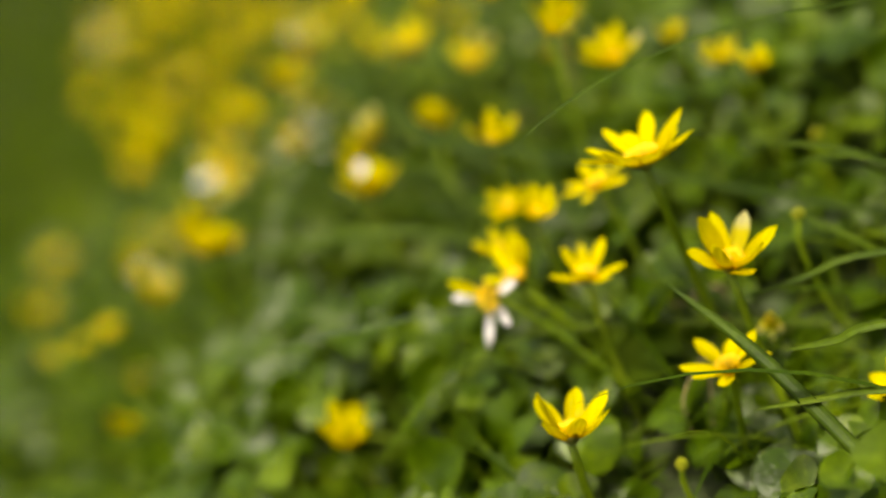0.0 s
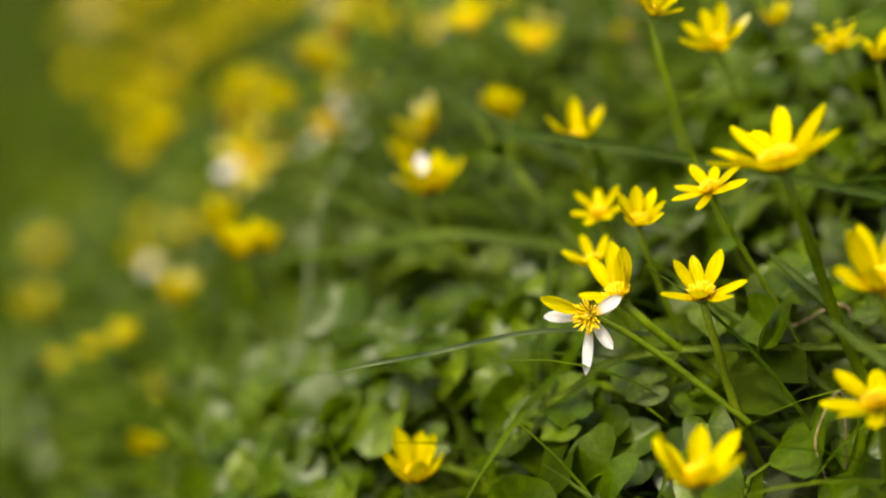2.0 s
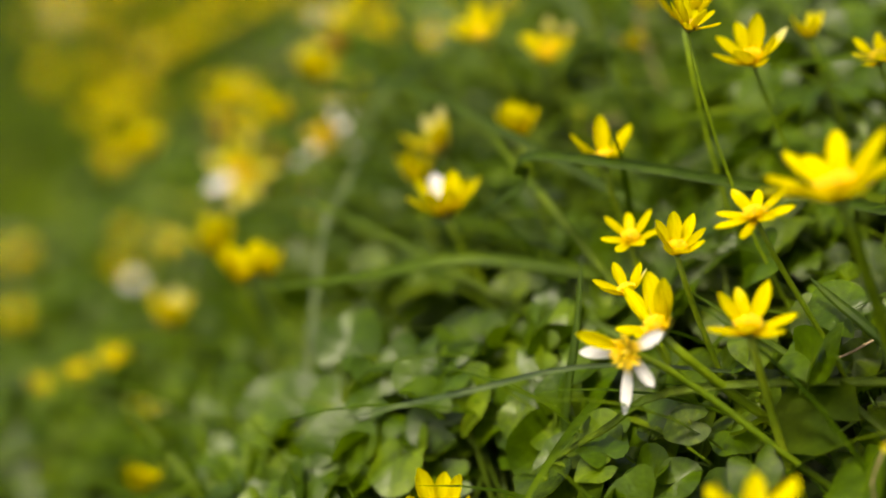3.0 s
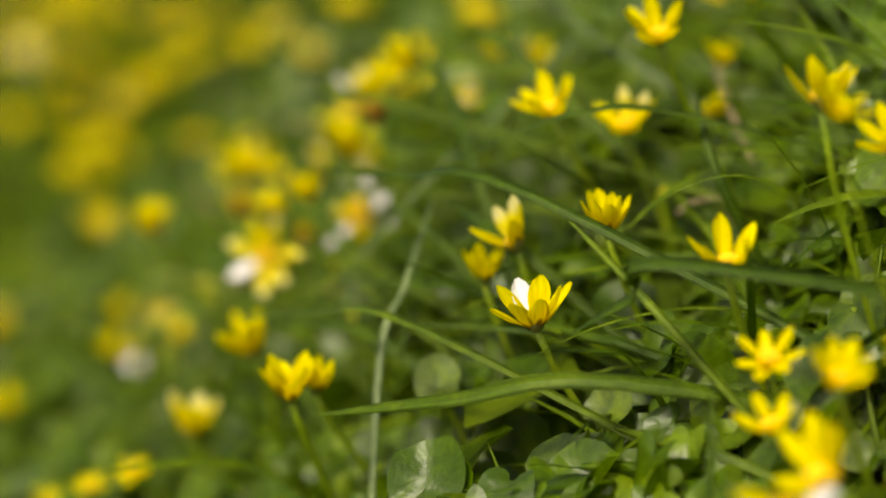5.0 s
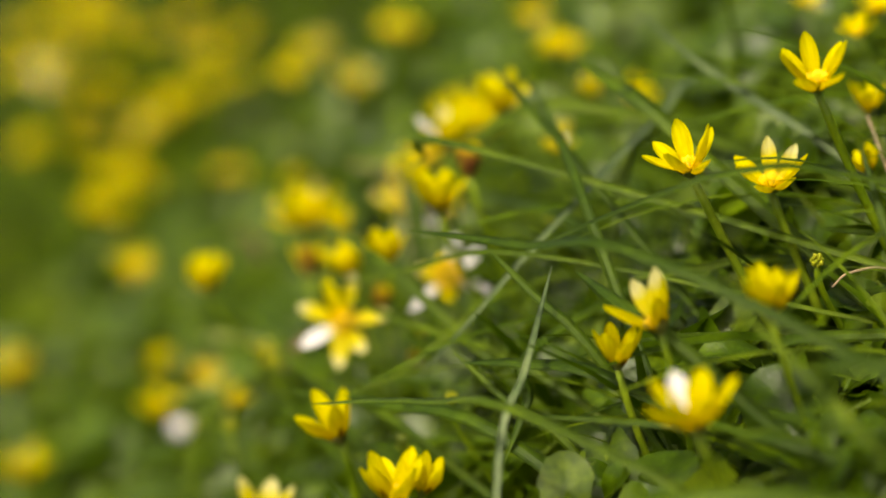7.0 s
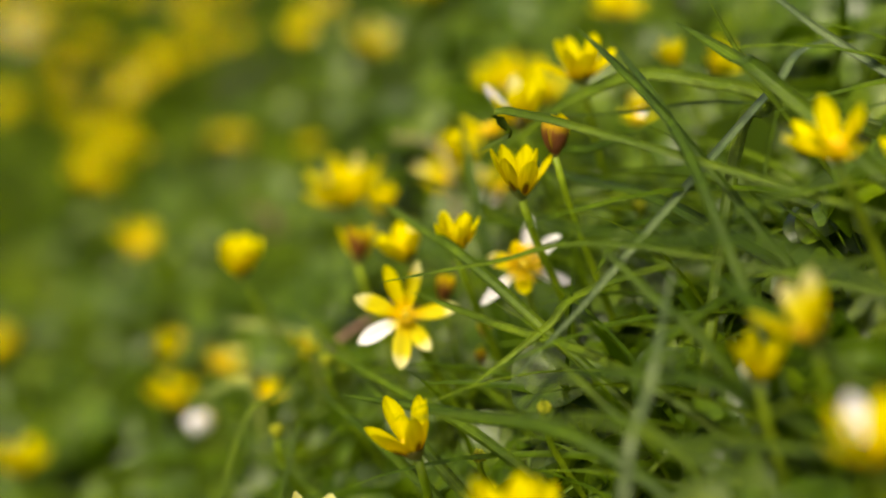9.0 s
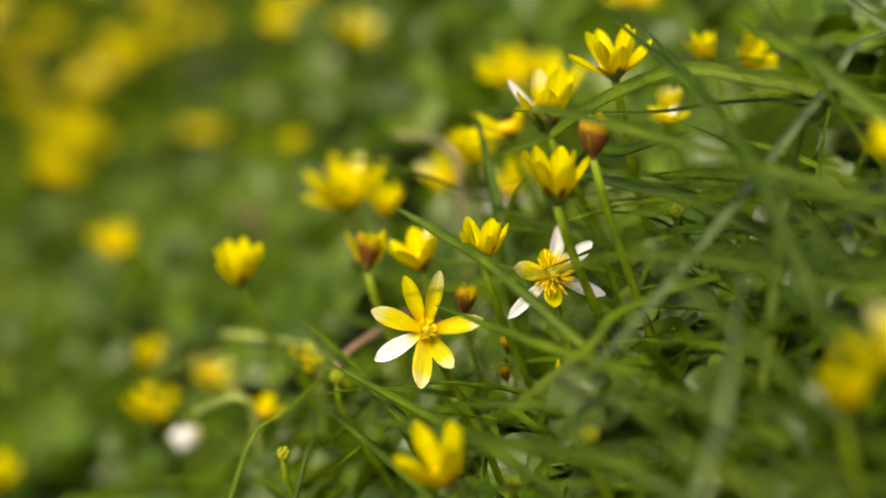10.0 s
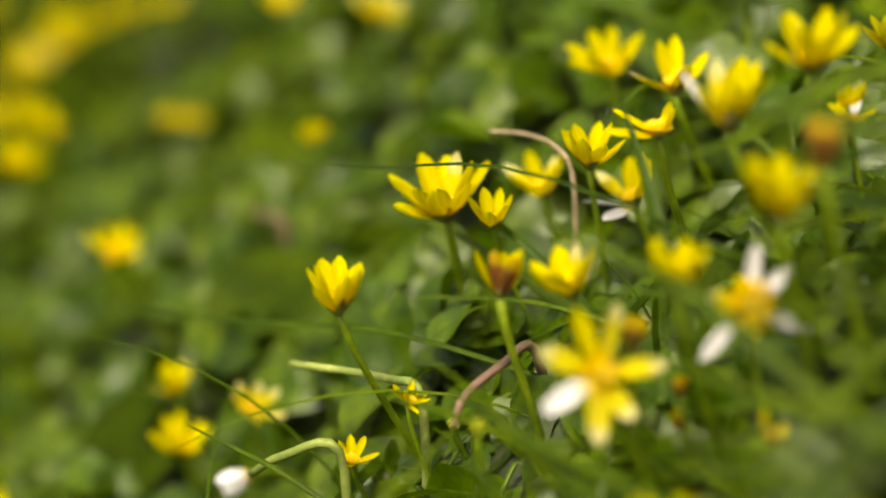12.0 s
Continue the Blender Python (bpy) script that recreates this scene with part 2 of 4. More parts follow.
def mesh_of(name, verts, faces, mats, indices=None, smooth=True, leaf=None):
    me = bpy.data.meshes.new(name)
    me.from_pydata([tuple(v) for v in verts], [], faces)
    for m in mats:
        me.materials.append(m)
    if indices is not None:
        me.polygons.foreach_set("material_index", indices)
    me.polygons.foreach_set("use_smooth", [smooth] * len(me.polygons))
    if leaf is not None:
        # each point's place on its own leaf, for the veins
        me.attributes.new("leaf", "FLOAT_VECTOR", "POINT").data.foreach_set("vector", np.asarray(leaf, float).ravel())
    me.update()
    return me


def build_ground():
    s = np.linspace(-1, 1, 241)
    gx = 0.9 * s + 400 * s**9
    gy = 0.8 + 1.6 * s + 600 * s**9
    xs, ys = np.meshgrid(gx, gy)
    zs = lift(xs, ys)
    n = len(s)
    verts = np.stack([xs.ravel(), ys.ravel(), zs.ravel()], 1)
    faces = [(j * n + i, j * n + i + 1, (j + 1) * n + i + 1, (j + 1) * n + i) for j in range(n - 1) for i in range(n - 1)]
    ob = new("ground", mesh_of("ground", verts, faces, [SOIL]))
    tagged(ob, "damp mossy soil of a grassy bank under the plants", "ground", kind="structure")


build_ground()


def part(name, me, parent, m=None, label=""):
    """One mesh as a part of a thing, at the pose m within it."""
    ob = new(name, me)
    ob.parent = parent
    if m is not None:
        ob.matrix_local = m
    if label:
        ob["label"] = label
    return ob


# ---- shapes of the plants ----
def tube(points, radii, sides=6):
    """Vertices and faces of a round stalk along points."""
    verts, faces = [], []
    pts = [Vector(p) for p in points]
    for k, p in enumerate(pts):
        ahead = (pts[min(k + 1, len(pts) - 1)] - pts[max(k - 1, 0)]).normalized()
        side = ahead.cross(Vector((0.31, 0.87, 0.23))).normalized()
        up = side.cross(ahead)
        for a in range(sides):
            w = 2 * math.pi * a / sides
            verts.append(p + (side * math.cos(w) + up * math.sin(w)) * radii[k])
    for k in range(len(pts) - 1):
        for a in range(sides):
            b = (a + 1) % sides
            faces.append((k * sides + a, k * sides + b, (k + 1) * sides + b, (k + 1) * sides + a))
    faces.append(tuple(range(sides - 1, -1, -1)))
    faces.append(tuple((len(pts) - 1) * sides + a for a in range(sides)))
    return verts, faces


def bezier(p0, p1, p2, p3, n):
    out = []
    for k in range(n + 1):
        t = k / n
        out.append(p0 * (1 - t) ** 3 + p1 * 3 * t * (1 - t) ** 2 + p2 * 3 * t * t * (1 - t) + p3 * t**3)
    return out


def petal_mesh(name, width, bend, hollow, notch, mats, seed):
    """A petal one unit long that leaves along x and bends up towards its tip, hollow like a spoon: an upper and a lower face, joined at the rim."""
    rnd = random.Random(seed)
    nu, nv, thick = 8, 4, 0.012
    verts, faces, index = [], [], []
    wav, lean = rnd.uniform(-0.02, 0.02), rnd.uniform(-0.04, 0.04)
    for layer in (0, 1):
        for i in range(nu + 1):
            u = i / nu
            w = width * (0.34 + 0.66 * math.sin(min(1.0, u / 0.60) * math.pi / 2)) if u < 0.60 else width * max(0.0, 1 - ((u - 0.60) / 0.41) ** 2.0) ** 0.62
            x0, z0 = math.sin(bend * u) / bend, (1 - math.cos(bend * u)) / bend
            for j in range(nv + 1):
                v = j / nv * 2 - 1
                rise = hollow * v * v * (0.4 + 0.6 * math.sin(u * math.pi)) + wav * math.sin(5 * u + 2 * v) - layer * thick * (0.3 + math.sin(u * math.pi))
                x = x0 - notch * (1 - abs(v)) * (u > 0.99) - rise * math.sin(bend * u)
                verts.append((x, v * w * 0.5 + lean * u * u, z0 + rise * math.cos(bend * u)))
    step, size = nv + 1, (nu + 1) * (nv + 1)
    for i in range(nu):
        for j in range(nv):
            a = i * step + j
            faces.append((a, a + step, a + step + 1, a + 1))
            index.append(0)
            faces.append((size + a, size + a + 1, size + a + step + 1, size + a + step))
            index.append(1)
        for a in (i * step, i * step + nv):
            faces.append((a, a + size, a + size + step, a + step))
            index.append(0)
    return mesh_of(name, verts, faces, mats, index)


# per kind: two flat petals, two that bend up, two deep spoons, one long and thin, one of a closed bud
PETALS = {}
for kind, mats in (("yellow", [YELLOW, BACK]), ("bronze", [YELLOW, BRONZE]), ("bud", [YELLOW, BUD]), ("fading", [FADING, BACK]), ("white", [WHITE, WHITE])):
    PETALS[kind] = [petal_mesh("petal_" + kind, w, c, h, 0.02, mats, k)
                    for k, (w, c, h) in enumerate(((0.34, 0.16, 0.05), (0.31, 0.28, 0.06), (0.35, 0.32, 0.07), (0.32, 0.44, 0.08), (0.38, 0.48, 0.10), (0.34, 0.56, 0.10), (0.27, 0.30, 0.04), (0.50, 1.05, 0.15)))]
SEPALS = [petal_mesh("sepal", 0.62, c, 0.14, 0.0, [SEPAL, SEPAL], 9) for c in (0.5, 0.2)]


def stamen_mesh(name, count, spread, seed):
    """A tuft of golden stamens round the middle of a flower one unit in radius."""
    rnd = random.Random(seed)
    verts, faces = [], []
    for k in range(count):
        a = k * 2.399 + rnd.uniform(-0.2, 0.2)
        r = math.sqrt((k + 0.5) / count)
        tilt = spread * r
        high = (0.36 - 0.09 * r) * rnd.uniform(0.85, 1.15)
        foot = Vector((math.cos(a), math.sin(a), 0)) * 0.16 * r
        way = Vector((math.cos(a) * math.sin(tilt), math.sin(a) * math.sin(tilt), math.cos(tilt)))
        top = foot + way * high
        pts = [foot, foot.lerp(top, 0.5) + Vector((0, 0, 0.02)), top - way * 0.12, top - way * 0.04, top + way * 0.05]
        v, f = tube(pts, [0.010, 0.010, 0.014, 0.026, 0.010], 5)
        n = len(verts)
        verts += v
        faces += [tuple(i + n for i in q) for q in f]
    return mesh_of(name, verts, faces, [ANTHER])


STAMENS = [stamen_mesh("stamens", 86, 0.74, 1), stamen_mesh("stamens", 56, 1.10, 2)]


def pistil_mesh():
    """The green button of seed vessels in a flower's middle."""
    verts, faces = tube([Vector((0, 0, z)) for z in (-0.10, -0.03, 0.05, 0.12, 0.17)], [0.07, 0.14, 0.15, 0.11, 0.04], 10)
    return mesh_of("pistil", verts, faces, [SEED_VESSEL])


PISTIL = pistil_mesh()
RIGHT, UP, BACKWARD = Vector((1, 0, 0)), Vector((0, 0.326, 0.946)), Vector((0, -0.946, 0.326))


HEADS, SINGLES = [], []


def foot_of(head, way):
    """Where a stalk from head along way meets the ground."""
    p, step = head.copy(), way.normalized() * 0.002
    for _ in range(90):
        if p.z < lift(p.x, p.y) - 0.002:
            break
        p += step
    return p


LABELS = {
    "yellow": "open glossy yellow celandine flower on a green stem",
    "bronze": "half-closed yellow celandine flower with bronze petal backs",
    "bud": "closed celandine bud with reddish bronze petal backs",
    "fading": "yellow celandine flower with petals fading to white",
    "white": "spent celandine flower with bleached white petals and golden stamens",
}


def said(kind, cup):
    """The label of a flower, by how far it has opened."""
    if kind != "yellow":
        return LABELS[kind]
    if cup > 50:
        return "nearly closed glossy yellow celandine cup on a green stem"
    return "half-open cup-shaped yellow celandine flower on a green stem" if cup > 34 else "wide-open star-shaped glossy yellow celandine flower on a green stem"


def celandine(x, y, z, size=24.0, cup=25.0, face=(-0.2, 0.8, 0.5), petals=9, kind="yellow", odd=(), lean=(0.36, 0.10, -0.85), seed=0, gaps=(), start=None, tuft=0.78, stem=1.0, fan=()):
    """A celandine flower: its head's place, size in mm from tip to tip when flat, how far its petals stand up, the way it faces
    (to the right, up, back towards the viewer's start), its petals, their kind, and odd petals as (number, kind).
    fan: instead, uneven petals one by one as (turn, how far up, length, kind)."""
    rnd = random.Random(int(x * 9973 + y * 7919 + seed))
    head = Vector((x, y, z))
    HEADS.append((x, y, z))
    axis = (RIGHT * face[0] + UP * face[1] + BACKWARD * face[2]).normalized()
    foot = foot_of(head, Vector(lean) + Vector((rnd.uniform(-0.15, 0.15), rnd.uniform(-0.15, 0.15), 0)))
    thing = tagged(new("celandine_flower"), said(kind, cup), "flower", "celandine flowers on the bank")
    thing.empty_display_size = 0.01
    thing.location = foot
    radius = size / 2000
    turn = Vector((0, 0, 1)).rotation_difference(axis).to_matrix().to_4x4()
    top = Matrix.Translation(head - foot) @ turn
    reach = (head - foot).length
    pts = bezier(Vector((0, 0, -0.004)), (head - foot) * 0.35 + Vector((rnd.uniform(-1, 1), rnd.uniform(-1, 1), 0)) * 0.1 * reach,
                 (head - foot) * 0.72 - axis * reach * 0.12, head - foot - axis * radius * 0.12, 7)
    thick = min(0.00115 * size / 24, 0.0014) * stem * (0.70 + 0.25 * abs(math.sin(x * 911 + y * 577)))
    v, f = tube(pts, [thick * (1.15 - 0.03 * k) for k in range(8)], 7)
    part("stem", mesh_of("stem", v, f, [STEM]), thing)
    slim = min(1.0, 1.2 * math.cos(radians(cup)))
    part("pistil", PISTIL, thing, top @ Matrix.Translation((0, 0, radius * 0.10)) @ Matrix.Diagonal((radius * slim * tuft, radius * slim * tuft, radius * tuft, 1)))
    part("stamen_tuft", STAMENS[1 if kind == "white" else 0], thing, top @ Matrix.Diagonal((slim, slim, 1, 1)) @ Matrix.Scale(radius * tuft * (1.25 if kind == "white" else 1.0), 4), "golden tuft of stamens")
    for k in range(3):
        a = 2 * math.pi * k / 3 + rnd.random()
        s = Matrix.Rotation(a, 4, "Z") @ Matrix.Rotation(-radians(min(80, cup * 0.9 - 8)), 4, "Y") @ Matrix.Scale(radius * 0.42, 4)
        part("sepal", SEPALS[k % 2], thing, top @ Matrix.Translation((0, 0, -radius * 0.15)) @ s)
    odd = dict(odd)
    start = rnd.random() * 6.28 if start is None else start
    rows = [(radians(turn_by), up, far, which) for turn_by, up, far, which in fan]
    if not fan:
        for k in range(petals):
            if k not in gaps:
                rows.append((start + 2 * math.pi * (k + rnd.uniform(-0.13, 0.13)) / petals,
                             cup + (rnd.uniform(-8, 8) + (4 if k % 2 else -4)) * (0.4 if cup > 60 else 1), rnd.uniform(0.88, 1.05), odd.get(k, kind)))
    for k, (a, up, far, which) in enumerate(rows):
        first = 4 if up > 42 else 2 if up > 27 else 0
        shape = 7 if up > 66 else 6 if fan and far > 1.2 else first + rnd.randrange(2)
        m = (Matrix.Rotation(a, 4, "Z") @ Matrix.Translation((radius * 0.07, 0, -radius * 0.05 + 0.0004 * (k % 2)))
             @ Matrix.Rotation(-radians(up - ((6, 6, 5)[first // 2] if shape < 7 else 26)), 4, "Y") @ Matrix.Rotation(radians(rnd.uniform(-10, 10)), 4, "X")
             @ Matrix.Diagonal((radius * far, radius * rnd.uniform(0.9, 1.12), radius * far, 1)))
        part("petal", PETALS[which][shape], thing, top @ m)
    return thing


def seed_mesh():
    bm = bmesh.new()
    bmesh.ops.create_icosphere(bm, subdivisions=1, radius=1.0)
    bmesh.ops.scale(bm, vec=(0.9, 0.9, 1.15), verts=bm.verts)
    me = bpy.data.meshes.new("seed")
    bm.to_mesh(me)
    bm.free()
    me.materials.append(SEED_GREEN)
    return me


SEED = seed_mesh()


def seed_head(x, y, z):
    """A small knobbly green seed head on a bent stalk, left when the petals have dropped."""
    rnd = random.Random(int(x * 9973 + y * 7919))
    head = Vector((x, y, z))
    HEADS.append((x, y, z))
    foot = foot_of(head, Vector((0.4, 0.1, -0.8)))
    thing = tagged(new("celandine_seed_head"), "small knobbly yellow-green seed head on a thin stalk", "seed head", "celandine seed heads")
    thing.empty_display_size, thing.location = 0.01, foot
    top = head - foot
    v, f = tube(bezier(Vector((0, 0, -0.003)), top * 0.4, top - Vector((0.1, 0, 0.9)) * top.length * 0.3, top, 6), [0.0008] * 7, 6)
    part("stalk", mesh_of("stalk", v, f, [STEM]), thing)
    for k in range(18):
        a, h = k * 2.399, 1 - 2 * (k + 0.5) / 18
        r = math.sqrt(1 - h * h)
        part("seed", SEED, thing, Matrix.Translation(top + Vector((r * math.cos(a), r * math.sin(a), h)) * 0.0012) @ Matrix.Scale(0.0006 * rnd.uniform(0.8, 1.2), 4))
    return thing


# ---- leaves ----
def heart(theta):
    """The outline of a heart-shaped celandine leaf round the top of its stalk; 0 is the tip."""
    a = abs(theta)
    r = (0.52 + 0.13 * max(0.0, math.cos(theta)) + 0.03 * math.cos(2 * theta) + 0.012 * math.sin(theta * 5 + 1) + 0.011 * math.cos(9 * theta + 0.7)) * (1 - math.exp(-(((math.pi - a) / 0.36) ** 2)))
    return r + 0.05


def leaf_template(segments, rings, fold, droop, wave, seed):
    rnd = random.Random(seed)
    ph = rnd.uniform(0, 6)
    verts, faces = [(0.0, 0.0, 0.0)], []
    for k in range(1, rings + 1):
        q = k / rings
        for s in range(segments):
            th = -math.pi + 2 * math.pi * (s + 0.5) / segments
            r = heart(th) * q
            x, y = r * math.cos(th), r * math.sin(th)
            verts.append((x, y, fold * abs(y) - droop * r * r + wave * q * math.sin(3 * th + ph) * r))
    for s in range(segments):
        b = (s + 1) % segments
        if s < segments - 1:
            faces.append((0, 1 + s, 1 + b))
        for k in range(rings - 1):
            if s < segments - 1:
                i = 1 + k * segments
                faces.append((i + s, i + segments + s, i + segments + b, i + b))
    return verts, faces


def leaf_mesh(seed, fold, droop, wave):
    """A leaf of some thickness, one unit across."""
    verts, faces = leaf_template(26, 3, fold, droop, wave, seed)
    n = len(verts)
    both = verts + [(x, y, z - 0.02) for x, y, z in verts]
    under = [tuple(i + n for i in reversed(f)) for f in faces]
    return mesh_of("leaf", both, faces + under, [LEAF], leaf=both)


LEAVES = [leaf_mesh(k, f, d, w) for k, (f, d, w) in enumerate(((0.22, 0.25, 0.10), (0.35, 0.05, 0.14), (0.10, 0.35, 0.16), (0.28, -0.10, 0.12), (0.16, 0.15, 0.2)))]
UPHILL = Vector((-0.57, -0.20, 0.80))


def leaf_turn(normal, heading):
    """A turn whose z is the leaf's normal and whose x lies towards its tip."""
    z = normal.normalized()
    x = (heading - z * heading.dot(z)).normalized()
    return Matrix((x, z.cross(x), z)).transposed()


def celandine_plant(x, y, seed):
    """A tuft of stalked, heart-shaped leaves from one root."""
    rnd = random.Random(seed)
    root = Vector((x, y, float(lift(x, y))))
    thing = tagged(new("celandine_plant"), "low tuft of glossy heart-shaped dark green celandine leaves", "plant", "celandine plants on the bank")
    thing.empty_display_size, thing.location = 0.01, root
    for k in range(rnd.randint(6, 9)):
        a, far = rnd.uniform(0, 6.28), rnd.uniform(0.006, 0.045)
        ex, ey = x + far * math.cos(a), y + far * math.sin(a)
        ez = float(clear_of_heads(ex, ey, lift(ex, ey) + rnd.uniform(0.010, 0.036)))
        end = Vector((ex, ey, ez)) - root
        normal = UPHILL + Vector((rnd.uniform(-0.5, 0.5), rnd.uniform(-0.6, 0.3), rnd.uniform(-0.2, 0.3)))
        turn = leaf_turn(normal, Vector((math.cos(a) - 0.3, math.sin(a), -0.2)))
        size = rnd.uniform(0.008, 0.016)
        leaf = part("leaf", LEAVES[rnd.randrange(5)], thing, Matrix.Translation(end) @ turn.to_4x4() @ Matrix.Scale(size, 4))
        pts = bezier(Vector((0, 0, -0.003)), Vector((0, 0, 0.012)), end - Vector((math.cos(a), math.sin(a), 0.2)) * 0.010, end - turn @ Vector((0, 0, 0.0006)), 5)
        inv = leaf.matrix_local.inverted()
        v, f = tube([inv @ p for p in pts], [0.0007 / size] * 6, 5)
        part("stalk", mesh_of("stalk", v, f, [STEM]), leaf)
    return thing


def single_leaf(x, y, z, size, normal, tip, form):
    """One larger leaf on its own stalk: where the stalk joins it, its size in mm, and the ways that its face and its tip point
    (to the right, up, back towards the viewer's start)."""
    at = Vector((x, y, z))
    SINGLES.append((x, y, z))
    faces, heads = (RIGHT * w[0] + UP * w[1] + BACKWARD * w[2] for w in (normal, tip))
    foot = foot_of(at, Vector((0.30, 0.10, -0.85)))
    thing = tagged(new("celandine_leaf"), "large glossy heart-shaped green celandine leaf on its own stalk", "leaf", "single celandine leaves")
    thing.empty_display_size, thing.location = 0.01, foot
    turn = leaf_turn(faces, heads)
    part("leaf_blade", LEAVES[form], thing, Matrix.Translation(at - foot) @ turn.to_4x4() @ Matrix.Scale(size / 1000, 4))
    end = at - foot - turn @ Vector((0, 0, 0.0006))
    v, f = tube(bezier(Vector((0, 0, -0.003)), end * 0.3 + Vector((0.002, 0, 0.003)), end * 0.7, end, 6), [0.0007] * 7, 6)
    part("stalk", mesh_of("stalk", v, f, [STEM]), thing)
    return thing


def scatter(name, template, places, turns, sizes, mat, label, category):
    """Many copies of one small shape as one mesh of kind stuff."""
    tv, tf = np.array(template[0]), template[1]
    verts = np.einsum("nij,vj->nvi", turns * sizes[:, None, None], tv) + places[:, None, :]
    n = len(tv)
    faces = [tuple(i + k * n for i in f) for k in range(len(places)) for f in tf]
    ob = new(name, mesh_of(name, verts.reshape(-1, 3), faces, [mat], leaf=np.tile(tv, (len(places), 1))))
    return tagged(ob, label, category, kind="stuff")


def random_turns(rng, count, tilt, mean=UPHILL):
    z = np.array(mean)[None] + rng.normal(0, tilt, (count, 3)) * (1, 1, 0.6)
    z /= np.linalg.norm(z, axis=1, keepdims=True)
    h = rng.normal(0, 1, (count, 3)) + (-0.3, -0.2, -0.3)
    x = h - z * (h * z).sum(1, keepdims=True)
    x /= np.linalg.norm(x, axis=1, keepdims=True)
    return np.stack([x, np.cross(z, x), z], 2)


def feathered(rng, x, y):
    """Places moved a little at random, so that a patch thins out at its border."""
    return x + rng.normal(0, 0.25, len(x)), np.maximum(y + rng.normal(0, 0.25, len(y)), np.minimum(y, 0.45))


# how leaves differ: fold along the middle, droop of the rim, waves of the rim
LEAF_FORMS = ((0.22, 0.15, 0.14), (0.46, 0.30, 0.10), (0.08, -0.35, 0.20), (0.34, 0.55, 0.16))


def stalk_mass(places, rng):
    """The thin stalks that carry the leaves, from the ground up, as one mesh of kind stuff."""
    verts, faces = [], []
    for x, y, z in places:
        fx, fy = x + rng.normal(0.008, 0.010), y + rng.normal(0.004, 0.010)
        foot, head = Vector((fx, fy, float(lift(fx, fy)) - 0.003)), Vector((x, y, z - 0.0004))
        knee = foot.lerp(head, 0.55) + Vector((rng.normal(0, 0.003), rng.normal(0, 0.003), 0.003))
        n = len(verts)
        for p, r in ((foot, 0.0009), (knee, 0.0008), (head, 0.0006)):
            verts += [p + Vector((r * math.cos(w), r * math.sin(w), 0)) for w in (0.3, 2.4, 4.5)]
        for k in (0, 3):
            faces += [(n + k + a, n + k + (a + 1) % 3, n + k + 3 + (a + 1) % 3, n + k + 3 + a) for a in range(3)]
    ob = new("leaf_stalks", mesh_of("leaf_stalks", verts, faces, [STALK_MASS]))
    tagged(ob, "crowded thin pale green stalks under the celandine leaves", "leaf stalks", kind="stuff")


def leaf_carpet(name, count, xs, ys, low, high, small, large, segments, rings, seed, power=1.0, mat=LEAF_MASS, tilt=0.33, mean=UPHILL):
    rng = np.random.default_rng(seed)
    x = rng.uniform(*xs, count)
    y = ys[0] + (ys[1] - ys[0]) * rng.random(count) ** power
    if mat is LEAF_FAR:
        x, y = feathered(rng, x, y)
    # the leaves stand thinner low on the near side of the bank
    keep = ~((x > 0.035) & (y < 0.53) & (rng.random(count) < 0.30 + 0.12 * (x > 0.06)))
    x, y, count = x[keep], y[keep], int(keep.sum())
    z = clear_of_heads(x, y, lift(x, y) + rng.uniform(low, high, count))
    places, turns = np.stack([x, y, z], 1), random_turns(rng, count, tilt, mean)
    sizes = small + (large - small) * rng.random(count) ** 1.4
    if rings == 1:
        scatter(name, leaf_template(segments, rings, 0.22, 0.15, 0.14, seed), places, turns, sizes, mat, "dense carpet of heart-shaped dark green celandine leaves", "leaves")
        return
    for k, form in enumerate(LEAF_FORMS):
        scatter(name, leaf_template(segments, rings, *form, seed + k), places[k::4], turns[k::4], sizes[k::4], mat,
                "dense carpet of heart-shaped dark green celandine leaves", "leaves")
    near = (abs(x) < 0.2) & (y > 0.36) & (y < 0.95)
    stalk_mass(places[near], rng)


# ---- grass ----
def blade_template(segments, bend, width):
    """A blade one unit long along x, bowed down towards its tip, folded along its middle."""
    verts, faces = [], []
    for k in range(segments + 1):
        u = k / segments
        w = width * (0.75 + 0.6 * u - 1.35 * u**2.2) * 0.5 + 0.0004
        x, z = math.sin(bend * u) / bend, (math.cos(bend * u) - 1) / bend
        verts += [(x, -w, z + w * 0.5), (x, 0, z), (x, w, z + w * 0.5)]
    for k in range(segments):
        a = 3 * k
        faces += [(a, a + 3, a + 4, a + 1), (a + 1, a + 4, a + 5, a + 2)]
    return verts, faces


